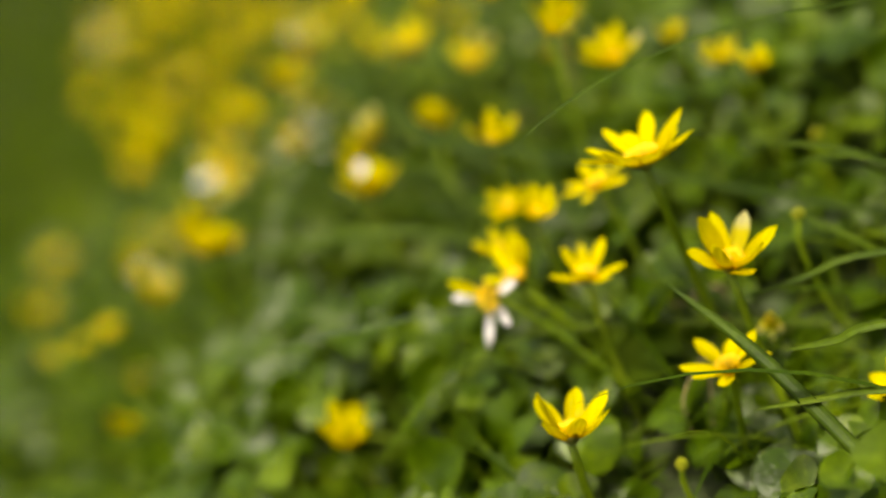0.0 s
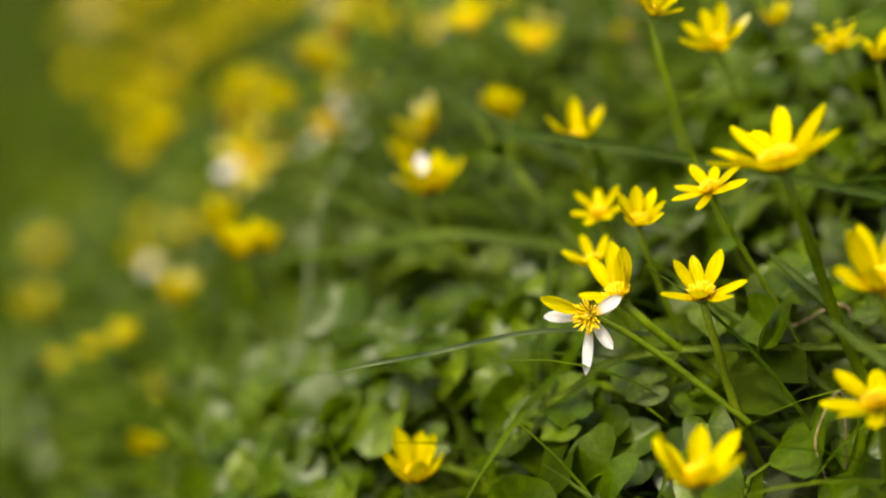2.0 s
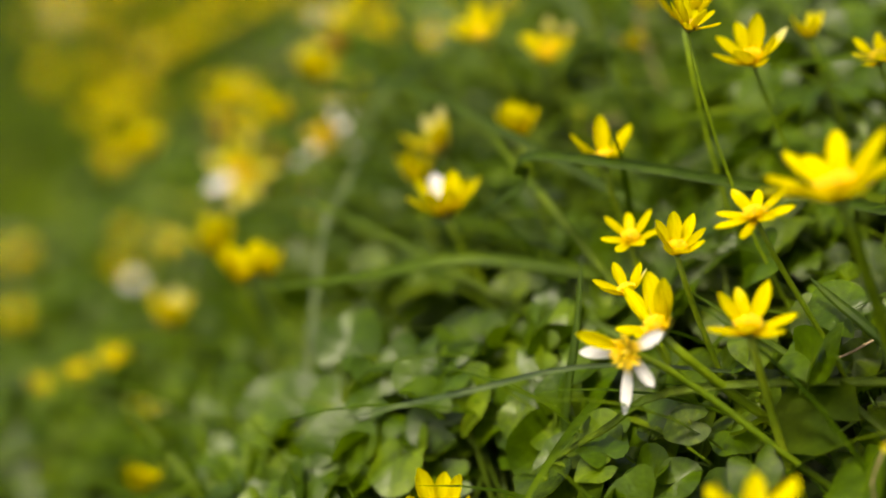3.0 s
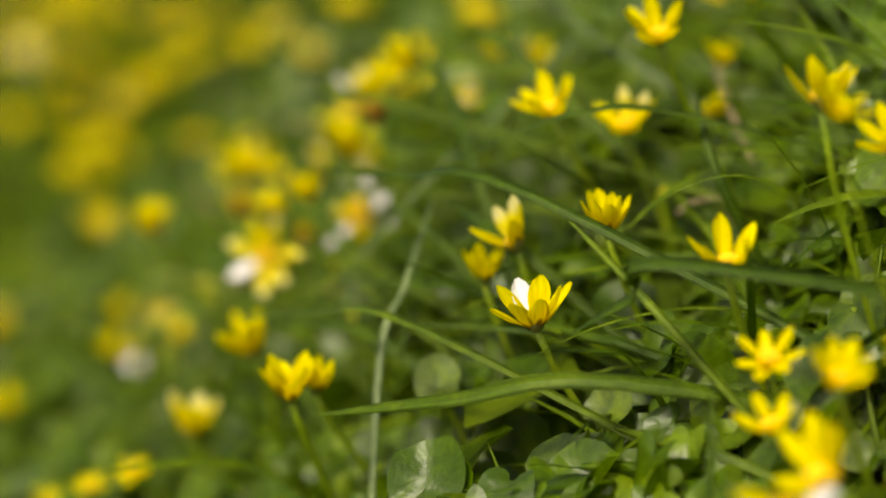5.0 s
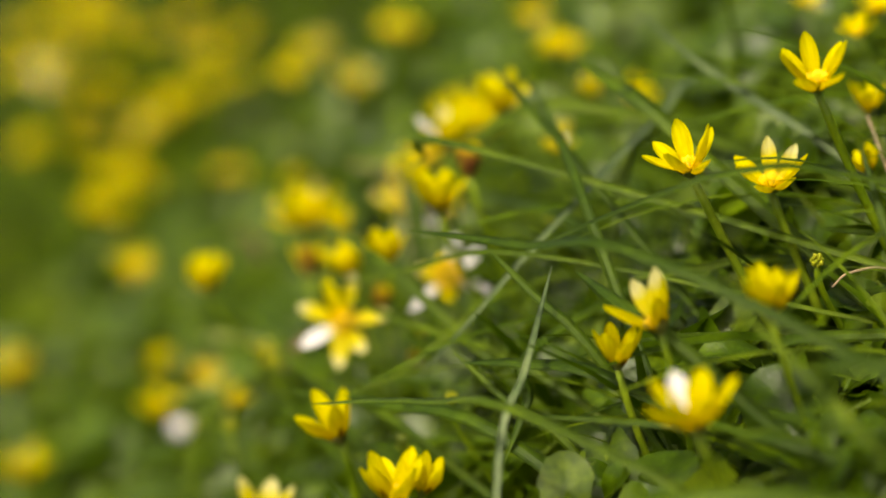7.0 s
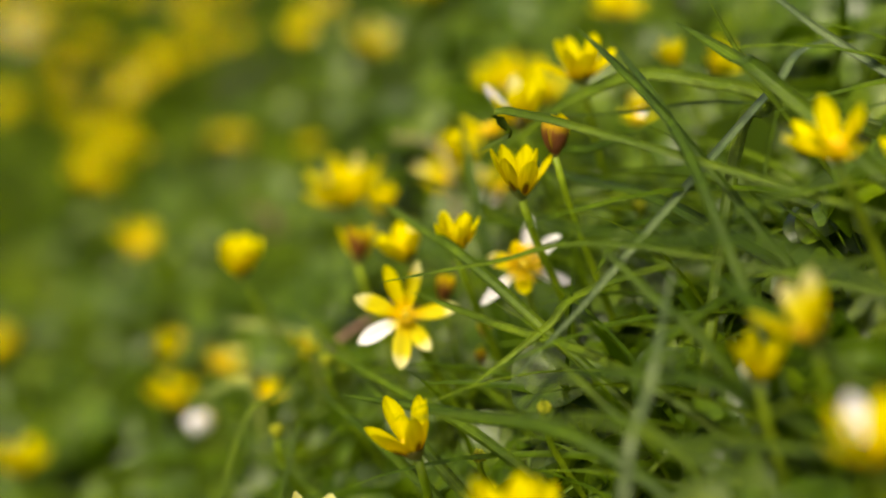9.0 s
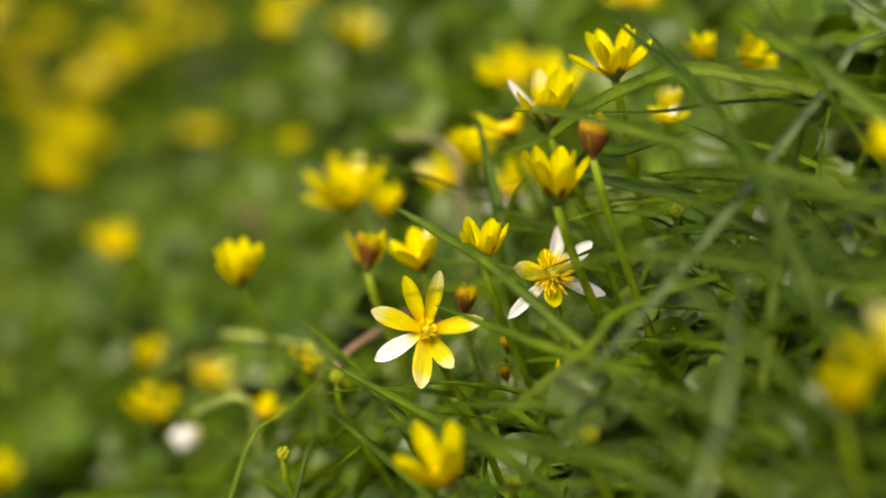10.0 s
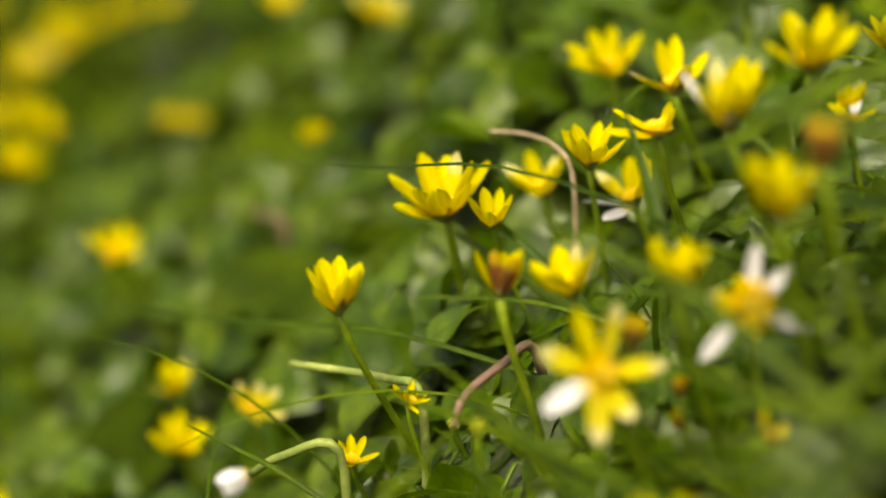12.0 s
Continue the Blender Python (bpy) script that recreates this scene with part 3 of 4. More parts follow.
def grass_carpet(name, count, xs, ys, small, large, segments, seed, bend=1.2, width=0.03, power=1.0, rise=0.9, mat=GRASS_MASS):
    rng = np.random.default_rng(seed)
    x = rng.uniform(*xs, count)
    y = ys[0] + (ys[1] - ys[0]) * rng.random(count) ** power
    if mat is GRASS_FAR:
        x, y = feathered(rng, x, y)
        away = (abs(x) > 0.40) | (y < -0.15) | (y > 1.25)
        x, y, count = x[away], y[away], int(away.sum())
    # little grass grows among the leaves on the upper part of the bank
    keep = ~((x < 0.03) & (x > -0.36) & (y > 0.74) & (y < 1.2) & (rng.random(count) < 0.7))
    # two openings where the leaves lie free
    for cx, cy, wide, deep in ((0.0, 0.545, 0.034, 0.055), (-0.026, 0.625, 0.020, 0.045)):
        keep &= ~(((x - cx) ** 2 / wide**2 + (y - cy) ** 2 / deep**2 < 1) & (rng.random(count) < 0.85))
    x, y, count = x[keep], y[keep], int(keep.sum())
    z = lift(x, y)
    way = np.stack([rng.normal(-0.55, 0.55, count), rng.normal(-0.1, 0.6, count), rng.uniform(0.35, 1.0, count) * rise], 1)
    way /= np.linalg.norm(way, axis=1, keepdims=True)
    side = np.cross(np.array([[0, 0, 1.0]]) + rng.normal(0, 0.25, (count, 3)), way)
    side /= np.linalg.norm(side, axis=1, keepdims=True)
    turns = np.stack([way, side, np.cross(way, side)], 2)
    scatter(name, blade_template(segments, bend, width), np.stack([x, y, z], 1), turns, rng.uniform(small, large, count), mat,
            "long arching blades of fresh green grass", "grass")


def through_points(points, per):
    """A smooth line through the points."""
    p = [points[0] * 2 - points[1], *points, points[-1] * 2 - points[-2]]
    out = []
    for k in range(1, len(p) - 2):
        for s in range(per):
            t = s / per
            out.append(0.5 * (p[k] * 2 + (p[k + 1] - p[k - 1]) * t + (p[k - 1] * 2 - p[k] * 5 + p[k + 1] * 4 - p[k + 2]) * t * t
                              + (p[k] * 3 - p[k - 1] - p[k + 1] * 3 + p[k + 2]) * t**3))
    return out + [points[-1]]


def rooted(place):
    """The foot of a stalk, set a little into the ground."""
    x, y, z = place
    return Vector((x, y, min(z, float(lift(x, y)) - 0.003)))


def grass_blade(width, *places, mat=GRASS):
    """One long blade from its root through some places to its tip; width in mm."""
    a = rooted(places[0])
    pts = through_points([a - a, *(Vector(p) - a for p in places[1:])], 5)
    n = len(pts) - 1
    rnd = random.Random(int(a.x * 9973 + a.y * 7919))
    face = Vector((-0.35 + rnd.uniform(-0.3, 0.3), -0.45 + rnd.uniform(-0.4, 0.4), 0.8))
    verts, faces, across = [], [], []
    for k, p in enumerate(pts):
        u = k / n
        ahead = (pts[min(k + 1, n)] - pts[max(k - 1, 0)]).normalized()
        side = ahead.cross(face).normalized()
        up = side.cross(ahead)
        w = width / 2000 * (0.85 + 0.35 * u - 1.18 * u**4) + 0.00008
        for s, h in ((-1, 0.30), (-0.5, 0.06), (0, 0), (0.5, 0.06), (1, 0.30), (0, -0.08)):
            verts.append(p + side * w * s + up * w * h)
            across.append((u * n * 0.2, s, a.x * 50))
    for k in range(n):
        i = 6 * k
        faces += [(i + s, i + 6 + s, i + 6 + (s + 1) % 6, i + (s + 1) % 6) for s in range(6)]
    ob = new("grass_blade", mesh_of("grass_blade", verts, faces, [mat], leaf=across))
    ob.location = a
    label = "pale grey-green grass blade standing over the leaves" if mat is GLAUCOUS else "thin wiry green grass blade arching over the leaves" if width < 2.4 else "long arching green grass blade leaning over the leaves"
    return tagged(ob, label, "grass", "long grass blades")


def dry_stalk(width, *places):
    """A dead, curled stalk from last year."""
    a = rooted(places[0])
    pts = through_points([a - a, *(Vector(p) - a for p in places[1:])], 5)
    n = len(pts) - 1
    v, f = tube(pts, [width / 2000 * (1 - 0.4 * k / n) for k in range(n + 1)], 7)
    ob = new("dry_stalk", mesh_of("dry_stalk", v, f, [BROWN_STEM if width > 2.5 else STRAW]))
    ob.location = a
    return tagged(ob, "dry brown curled stalk among the leaves" if width > 2.5 else "thin bleached straw lying among the grass", "stalk", "dead stalks")


def clear_of_heads(x, y, z):
    """Heights of leaves, kept under the blossoms that stand over them."""
    heads = np.array(HEADS)
    for hx, hy, hz in heads:
        ahead, deep = (0.014, 0.034) if hy < 0.55 else (0.034, 0.060)
        near = (x - hx) ** 2 / 0.024**2 + (y - hy + ahead) ** 2 / deep**2 < 1
        z = np.where(near, np.maximum(np.minimum(z, hz - 0.020), lift(x, y) + 0.004), z)
    for hx, hy, hz in SINGLES:
        near = (x - hx) ** 2 / 0.011**2 + (y - hy + 0.014) ** 2 / 0.022**2 < 1
        z = np.where(near, np.minimum(z, hz - 0.006), z)
    return z


def bare_stalk(width, *places):
    """A pale green stalk that has lost its blossom."""
    a = rooted(places[0])
    pts = through_points([a - a, *(Vector(p) - a for p in places[1:])], 5)
    n = len(pts) - 1
    v, f = tube(pts, [width / 2000 * (1 - 0.2 * k / n) for k in range(n + 1)], 8)
    ob = new("bare_stalk", mesh_of("bare_stalk", v, f, [PALE_STEM]))
    ob.location = a
    return tagged(ob, "pale green bent flower stalk that has lost its blossom", "stalk", "bare stalks")


# ---- flowers ----
celandine(0.0725, 0.4296, 0.1986, 29.0, 24, (-0.30, 0.85, 0.20), 12, "yellow", stem=1.2)
celandine(0.0922, 0.4162, 0.1768, 28.4, 40, (-0.1, 0.75, 0.6), 8, "yellow", odd=((1,"fading"),(6,"bronze")), start=0.2)
celandine(0.0920, 0.4083, 0.1539, 22.6, 20, (-0.35, 0.82, 0.42), 8, "yellow")
celandine(0.0540, 0.3977, 0.1411, 27.5, 38, (-0.05, 0.8, 0.248), 7, "yellow", odd=((4,"bronze"),(5,"bronze")), start=0.4)
celandine(0.0607, 0.4449, 0.1630, 22.2, 32, (-0.15, 0.85, 0.45), 7, "yellow")
celandine(0.0645, 0.4648, 0.1810, 17.6, 16, (-0.35, 0.78, 0.45), 8, "yellow")
celandine(0.0493, 0.4712, 0.1706, 18.2, 42, (-0.05, 0.8, 0.55), 8, "yellow")
celandine(0.0428, 0.4958, 0.1641, 15.8, 25, (-0.1, 0.7, 0.6), 7, "yellow")
celandine(0.0405, 0.4809, 0.1568, 17.0, 38, (-0.3, 0.75, 0.3), 6, "yellow", odd=((1,"fading"),))
celandine(0.0365, 0.4500, 0.1560, 20.0, 12, (-0.55, -0.1, 0.75), kind="white", lean=(0.8, 0.1, -0.5), tuft=0.75, fan=((155, 10, 1.05, "white"), (128, 28, 1.15, "yellow"), (2, 8, 0.95, "white"), (282, 0, 0.85, "white"), (238, 0, 1.30, "white")))
celandine(0.0440, 0.4565, 0.1580, 24.0, 35, (-0.40, 0.75, 0.45), lean=(0.8, 0.1, -0.5), fan=((112, 30, 1.05, "yellow"), (76, 36, 1.1, "yellow"), (40, 52, 1.0, "bronze"), (10, 60, 0.9, "bronze"), (165, 24, 0.75, "yellow"), (200, 30, 0.6, "yellow")))
celandine(-0.0016, 0.4683, 0.1055, 26.0, 46, (-0.05, 0.72, 0.5), 7, "yellow")
celandine(0.0394, 0.5208, 0.1745, 23.0, 41, (-0.05, 0.75, 0.45), 6, "yellow", odd=((0, "bronze"),), start=-1.4)
celandine(0.0224, 0.5693, 0.1652, 22.0, 56, (-0.1, 0.85, 0.2), 8, "yellow", odd=((0, "bronze"),), start=-1.5)
celandine(0.0028, 0.5458, 0.1524, 26.0, 44, (-0.15, 0.82, 0.32), 8, "yellow", odd=((4, "white"), (0, "bronze")), start=-1.3)
celandine(0.0028, 0.5833, 0.1572, 24.0, 50, (-0.35, 0.85, 0.2), fan=((150, 32, 1.05, "yellow"), (95, 48, 1.0, "fading"), (50, 56, 1.1, "fading"), (0, 58, 0.9, "yellow"), (-70, 56, 0.8, "bronze")))
celandine(-0.0038, 0.5924, 0.1452, 20.0, 52, (0.0, 0.85, 0.3), 6, "yellow", odd=((0, "bronze"),), start=-1.2)
celandine(0.0728, 0.5174, 0.2010, 22.0, 38, (-0.25, 0.7, 0.6), 8, "yellow", odd=((2, "fading"),), stem=0.65)
celandine(0.0927, 0.5445, 0.2001, 14.4, 45, (-0.2, 0.8, 0.135), 7, "yellow")
celandine(0.1103, 0.5053, 0.2015, 15.1, 40, (0.1, 0.8, 0.3), 7, "yellow")
celandine(0.1047, 0.5239, 0.1996, 15.7, 35, (-0.3, 0.6, 0.5), 7, "yellow")
celandine(0.0537, 0.4986, 0.2137, 14.8, 36, (0.2, 0.8, 0.3), 8, "yellow", stem=0.7)
celandine(0.0705, 0.6667, 0.1782, 17.9, 50, (0, 0.9, 0.135), 6, "yellow")
celandine(0.0158, 0.6197, 0.1792, 24.0, 40, (-0.3, 0.8, 0.38), 7, "yellow", odd=((0, "bronze"),), start=-1.3)
celandine(0.0362, 0.6263, 0.1728, 23.0, 40, (-0.1, 0.78, 0.45), 7, "yellow", odd=((2, "fading"), (3, "fading")), start=-1.2)
celandine(0.0413, 0.6136, 0.1998, 24.0, 40, (-0.2, 0.8, 0.38), 7, "yellow", odd=((0, "bronze"),), start=-1.2)
celandine(0.0649, 0.6461, 0.1696, 16.0, 44, (-0.4, 0.75, 0.135), 6, "yellow")
celandine(0.0559, 0.5176, 0.2106, 21.3, 45, (0.1, 0.85, 0.09), 6, "yellow", odd=((1,"bronze"),(4,"bronze")), stem=0.65)
celandine(-0.0592, 0.7030, 0.1112, 25.0, 10, (0.05, 0.25, 0.95), kind="yellow", tuft=0.55, fan=((8, 14, 1.0, "fading"), (76, 16, 1.05, "fading"), (112, 12, 1.0, "yellow"), (162, 10, 1.0, "fading"), (210, 6, 1.02, "white"), (262, 6, 1.0, "fading"), (302, 8, 0.78, "fading")))
celandine(-0.0622, 0.6438, 0.1050, 27.0, 47, (-0.35, 0.8, 0.25), 6, "yellow", odd=((0, "bronze"), (5, "bronze")), start=-1.2)
celandine(-0.0523, 0.5820, 0.1199, 24.0, 48, (-0.1, 0.85, 0.28), 8, "yellow", odd=((0, "bronze"), (7, "bronze")), start=-1.5)
celandine(-0.0462, 0.5860, 0.1197, 19.0, 56, (0.15, 0.9, 0.2), 6, "yellow", odd=((0, "bronze"),), start=-1.3)
celandine(-0.0817, 0.6577, 0.0741, 28.0, 48, (0.1, 0.85, 0.135), 6, "fading")
celandine(-0.1217, 0.8845, 0.0190, 19.0, 44, (-0.2, 0.8, 0.25), 7, "yellow")
celandine(-0.1220, 0.8692, 0.0086, 22.0, 42, (-0.1, 0.75, 0.4), 8, "yellow")
celandine(-0.1052, 0.8522, 0.0287, 18.9, 32, (0.3, 0.65, 0.5), 8, "fading")
celandine(-0.0914, 0.7748, 0.0552, 13.5, 38, (0.1, 0.8, 0.5), 7, "yellow")
celandine(-0.0818, 0.7631, 0.0759, 11.2, 30, (0.3, 0.6, 0.4), 6, "yellow")
celandine(-0.0978, 0.7660, 0.0972, 24.0, 50, (-0.05, 0.9, 0.2), 9, "yellow", odd=((0, "bronze"),), start=-1.5, stem=0.75)
celandine(-0.1352, 0.9578, 0.0302, 23.3, 35, (-0.1, 0.7, 0.6), 8, "yellow")
celandine(-0.0662, 0.8080, 0.1017, 32.0, 42, (-0.28, 0.82, 0.32), 11, "yellow", odd=((3, "fading"), (0, "bronze")), start=-1.1)
celandine(-0.0572, 0.7979, 0.1030, 18.5, 44, (-0.15, 0.75, 0.35), 7, "yellow", odd=((0, "bronze"),), start=-1.0, stem=0.75)
celandine(-0.0350, 0.8353, 0.0963, 24.0, 44, (-0.2, 0.8, 0.3), 7, "yellow", odd=((2, "fading"), (4, "fading")), start=-1.2)
celandine(-0.0345, 0.8000, 0.1170, 22.0, 44, (-0.1, 0.8, 0.3), 8, "yellow")
celandine(-0.0205, 0.8060, 0.1050, 24.0, 50, (-0.2, 0.85, 0.2), fan=((80, 48, 1.0, "yellow"), (40, 56, 1.0, "yellow"), (130, 40, 1.0, "fading"), (180, 18, 1.0, "white"), (215, 4, 0.95, "white"), (-60, 50, 0.7, "yellow"), (0, 58, 0.95, "bronze")))
celandine(-0.0108, 0.8640, 0.1195, 26.0, 40, (-0.35, 0.7, 0.5), 8, "yellow")
celandine(-0.0090, 0.8187, 0.1290, 26.0, 50, (0.0, 0.9, 0.15), fan=((110, 50, 1.05, "yellow"), (70, 55, 1.1, "yellow"), (20, 42, 1.0, "yellow"), (185, 20, 0.95, "fading"), (-80, 45, 0.7, "bronze")))
celandine(-0.0277, 0.7350, 0.1490, 28.0, 48, (0.0, 0.88, 0.2), fan=((60, 54, 1.05, "yellow"), (20, 50, 1.0, "yellow"), (100, 52, 1.0, "fading"), (150, 40, 0.95, "white"), (200, 42, 0.85, "fading"), (-50, 52, 0.9, "yellow"), (-100, 54, 0.8, "bronze")))
celandine(-0.0300, 0.7680, 0.1355, 21.0, 28, (0.0, 0.8, 0.3), 5, "yellow", fan=((178,6,1.1,"yellow"),(150,20,1.0,"yellow"),(205,10,0.8,"yellow"),(20,60,0.7,"bronze"),(-40,60,0.7,"bronze")))
celandine(-0.0134, 0.7305, 0.1620, 26.0, 44, (-0.12, 0.85, 0.32), 8, "yellow", odd=((0, "bronze"),), start=-1.5)
celandine(0.0184, 0.7640, 0.1559, 15.6, 52, (-0.3, 0.8, 0.135), 6, "yellow")
celandine(0.0302, 0.7693, 0.1527, 18.5, 40, (0.3, 0.6, 0.5), 8, "yellow")
celandine(0.0060, 0.7516, 0.1437, 12.5, 30, (-0.1, 0.8, 0.3), 8, "yellow", odd=((1,"white"),))
celandine(-0.0475, 0.7000, 0.1290, 21.5, 54, (-0.05, 0.85, 0.25), 7, "yellow", odd=((0, "bronze"), (1, "bronze")), start=-1.7)
celandine(-0.0677, 0.7467, 0.1085, 21.0, 60, (0.05, 0.95, 0.12), 6, "yellow", odd=((0, "bud"), (5, "bud")), start=-1.4, tuft=0.7)
celandine(-0.0555, 0.7370, 0.1125, 23.0, 46, (-0.25, 0.75, 0.25), 7, "yellow", odd=((2, "fading"), (0, "bronze")), start=-1.2)
celandine(-0.0303, 0.7070, 0.1222, 23.0, 12, (0.05, 0.35, 0.93), kind="white", tuft=0.85, fan=((78, 12, 1.02, "white"), (38, 8, 1.0, "white"), (-24, 6, 1.05, "white"), (174, 20, 0.8, "fading"), (222, 2, 1.25, "white"), (110, 24, 0.5, "yellow"), (268, 10, 0.6, "yellow")))
celandine(-0.0481, 0.7186, 0.1085, 15.0, 72, (0.1, 0.9, 0.09), 6, "bud", tuft=0.3)
celandine(-0.0340, 0.6897, 0.1470, 25.0, 52, (-0.05, 0.92, 0.15), 7, "yellow", odd=((0, "bronze"), (6, "bronze")), start=-1.4)
celandine(-0.0261, 0.6923, 0.1560, 20.0, 72, (0.05, 0.95, 0.045), 6, "bud", tuft=0.3)
celandine(-0.1747, 0.8802, -0.0231, 29.2, 45, (0, 0.8, 0.135), 8, "yellow")
celandine(-0.0898, 0.6501, 0.0426, 20.0, 45, (0.2, 0.6, 0.225), 7, "fading")
celandine(-0.0826, 0.5748, 0.0580, 18.7, 45, (0.1, 0.7, 0.18), 8, "yellow")
celandine(-0.1078, 0.8293, 0.0229, 19.7, 74, (-0.85, -0.35, 0.09), 5, "white", lean=(0.8,0.3,-0.25), tuft=0.3)
celandine(-0.0435, 1.0261, 0.0881, 24.9, 35, (0.1, 0.7, 0.5), 8, "fading")
celandine(-0.1296, 0.6866, 0.0383, 11.9, 32, (0.31, 0.8, 0.37), 9, "yellow")
celandine(-0.1133, 0.6732, 0.0498, 11.9, 26, (-0.19, 0.8, 0.43), 8, "yellow")
celandine(-0.0985, 0.6527, 0.0650, 11.8, 18, (-0.15, 0.8, 0.52), 8, "yellow")
celandine(-0.2077, 1.0935, -0.0702, 22.6, 28, (-0.17, 0.8, 0.43), 8, "yellow")
celandine(-0.2105, 1.0938, -0.0718, 22.2, 22, (-0.31, 0.8, 0.59), 7, "yellow")
celandine(-0.2567, 1.6091, -0.0554, 26.7, 21, (-0.14, 0.7, 0.65), 8, "yellow")
celandine(-0.2263, 1.5829, -0.0404, 27.0, 17, (-0.16, 0.7, 0.65), 8, "yellow")
celandine(-0.2900, 1.7599, -0.0683, 25.3, 32, (-0.04, 0.7, 0.65), 8, "yellow")
celandine(-0.2673, 1.7527, -0.0582, 25.4, 30, (-0.08, 0.8, 0.39), 7, "yellow")
celandine(-0.1945, 1.5810, -0.0230, 27.0, 32, (-0.06, 0.7, 0.65), 8, "yellow")
celandine(-0.1551, 1.4400, 0.0070, 27.0, 33, (-0.29, 0.8, 0.39), 7, "yellow")
celandine(-0.1317, 1.4376, 0.0206, 27.0, 24, (-0.14, 0.8, 0.47), 7, "yellow")
celandine(-0.1142, 1.2983, 0.0119, 26.0, 31, (0.04, 0.8, 0.35), 8, "yellow")
celandine(-0.1427, 1.3597, -0.0134, 26.0, 34, (-0.09, 0.8, 0.47), 8, "yellow")
celandine(-0.1603, 1.3678, -0.0303, 26.0, 35, (-0.28, 0.8, 0.35), 7, "yellow")
celandine(-0.1748, 1.3162, -0.0456, 26.0, 32, (-0.53, 0.8, 0.54), 9, "yellow")
celandine(-0.1949, 1.3696, -0.0436, 27.0, 20, (0.22, 0.8, 0.33), 7, "yellow")
celandine(-0.2343, 1.4058, -0.0556, 27.0, 19, (-0.31, 0.8, 0.56), 7, "yellow")
celandine(-0.0959, 1.3427, 0.0319, 26.0, 35, (-0.44, 0.8, 0.55), 7, "yellow")
celandine(-0.2140, 1.6296, -0.0162, 26.5, 19, (-0.45, 0.7, 0.65), 8, "yellow")
celandine(-0.1211, 1.3600, 0.0169, 27.0, 24, (0.05, 0.8, 0.53), 8, "yellow")
celandine(-0.0226, 1.0519, 0.1055, 23.2, 20, (-0.04, 0.8, 0.46), 7, "yellow")
celandine(0.0200, 0.8581, 0.1458, 18.0, 34, (-0.07, 0.8, 0.41), 9, "yellow")
celandine(0.0188, 0.9090, 0.1446, 16.1, 23, (-0.06, 0.8, 0.4), 8, "yellow")
celandine(0.0767, 0.6987, 0.1898, 12.6, 34, (-0.51, 0.8, 0.46), 8, "yellow")
celandine(0.0760, 0.6597, 0.1998, 10.4, 35, (0.01, 0.8, 0.52), 7, "yellow")
celandine(-0.1619, 1.3538, -0.0336, 23.3, 32, (-0.36, 0.8, 0.54), 9, "yellow")
celandine(-0.1436, 1.3477, -0.0168, 21.8, 23, (-0.09, 0.8, 0.44), 8, "yellow")
celandine(-0.1287, 1.3320, -0.0034, 22.1, 28, (0.05, 0.8, 0.4), 7, "yellow")
celandine(-0.0963, 1.2660, 0.0265, 18.7, 19, (-0.26, 0.8, 0.33), 8, "yellow")
celandine(-0.1586, 1.2427, -0.0217, 21.4, 29, (-0.16, 0.8, 0.42), 7, "yellow")
celandine(-0.1638, 1.2018, -0.0272, 20.6, 21, (-0.29, 0.8, 0.58), 7, "yellow")
celandine(-0.1051, 1.1423, 0.0120, 15.7, 23, (-0.15, 0.8, 0.38), 7, "yellow")
celandine(-0.0971, 1.1174, 0.0204, 12.3, 19, (0, 0.8, 0.58), 7, "yellow")
celandine(-0.1841, 1.4134, -0.0173, 27.0, 26, (0.22, 0.8, 0.54), 9, "yellow")
celandine(-0.2012, 1.4070, -0.0328, 27.0, 33, (0.06, 0.8, 0.43), 8, "yellow")
celandine(-0.1602, 1.2679, -0.0276, 20.3, 23, (0.34, 0.8, 0.3), 8, "yellow")
celandine(0.0242, 0.8543, 0.1468, 13.0, 27, (-0.07, 0.8, 0.51), 8, "yellow")
celandine(0.0862, 0.7162, 0.1920, 12.9, 27, (-0.1, 0.8, 0.51), 8, "yellow")
celandine(0.0757, 0.7491, 0.1862, 10.6, 22, (0.11, 0.8, 0.5), 8, "yellow")

celandine(-0.0710, 1.0720, 0.0790, 22.0, 38, (-0.1, 0.8, 0.45), 8, "yellow")
celandine(-0.0560, 1.1200, 0.0800, 21.0, 36, (-0.2, 0.8, 0.5), 8, "fading")
celandine(-0.0660, 1.1380, 0.0720, 20.0, 40, (0.1, 0.8, 0.4), 7, "yellow")
celandine(-0.2130, 1.3450, 0.0080, 25.0, 24, (-0.1, 0.6, 0.75), 8, "fading", odd=((1, "white"), (4, "white")))
celandine(-0.1980, 1.3600, -0.0440, 26.0, 36, (0.1, 0.8, 0.5), 8, "yellow")
celandine(-0.2300, 1.3680, -0.0400, 23.0, 40, (-0.2, 0.8, 0.4), 8, "yellow")
celandine(-0.1550, 1.3050, -0.0150, 24.0, 34, (0.0, 0.8, 0.5), 8, "fading")
celandine(-0.1540, 1.2840, -0.0430, 22.0, 40, (0.2, 0.8, 0.4), 8, "yellow")
celandine(-0.1660, 1.1000, 0.0080, 25.0, 40, (-0.1, 0.8, 0.4), 8, "yellow")
celandine(-0.1560, 1.1120, 0.0180, 22.0, 36, (0.2, 0.8, 0.3), 7, "yellow")
celandine(-0.0700, 0.9870, 0.0580, 13.0, 44, (-0.15, 0.8, 0.4), 7, "yellow")

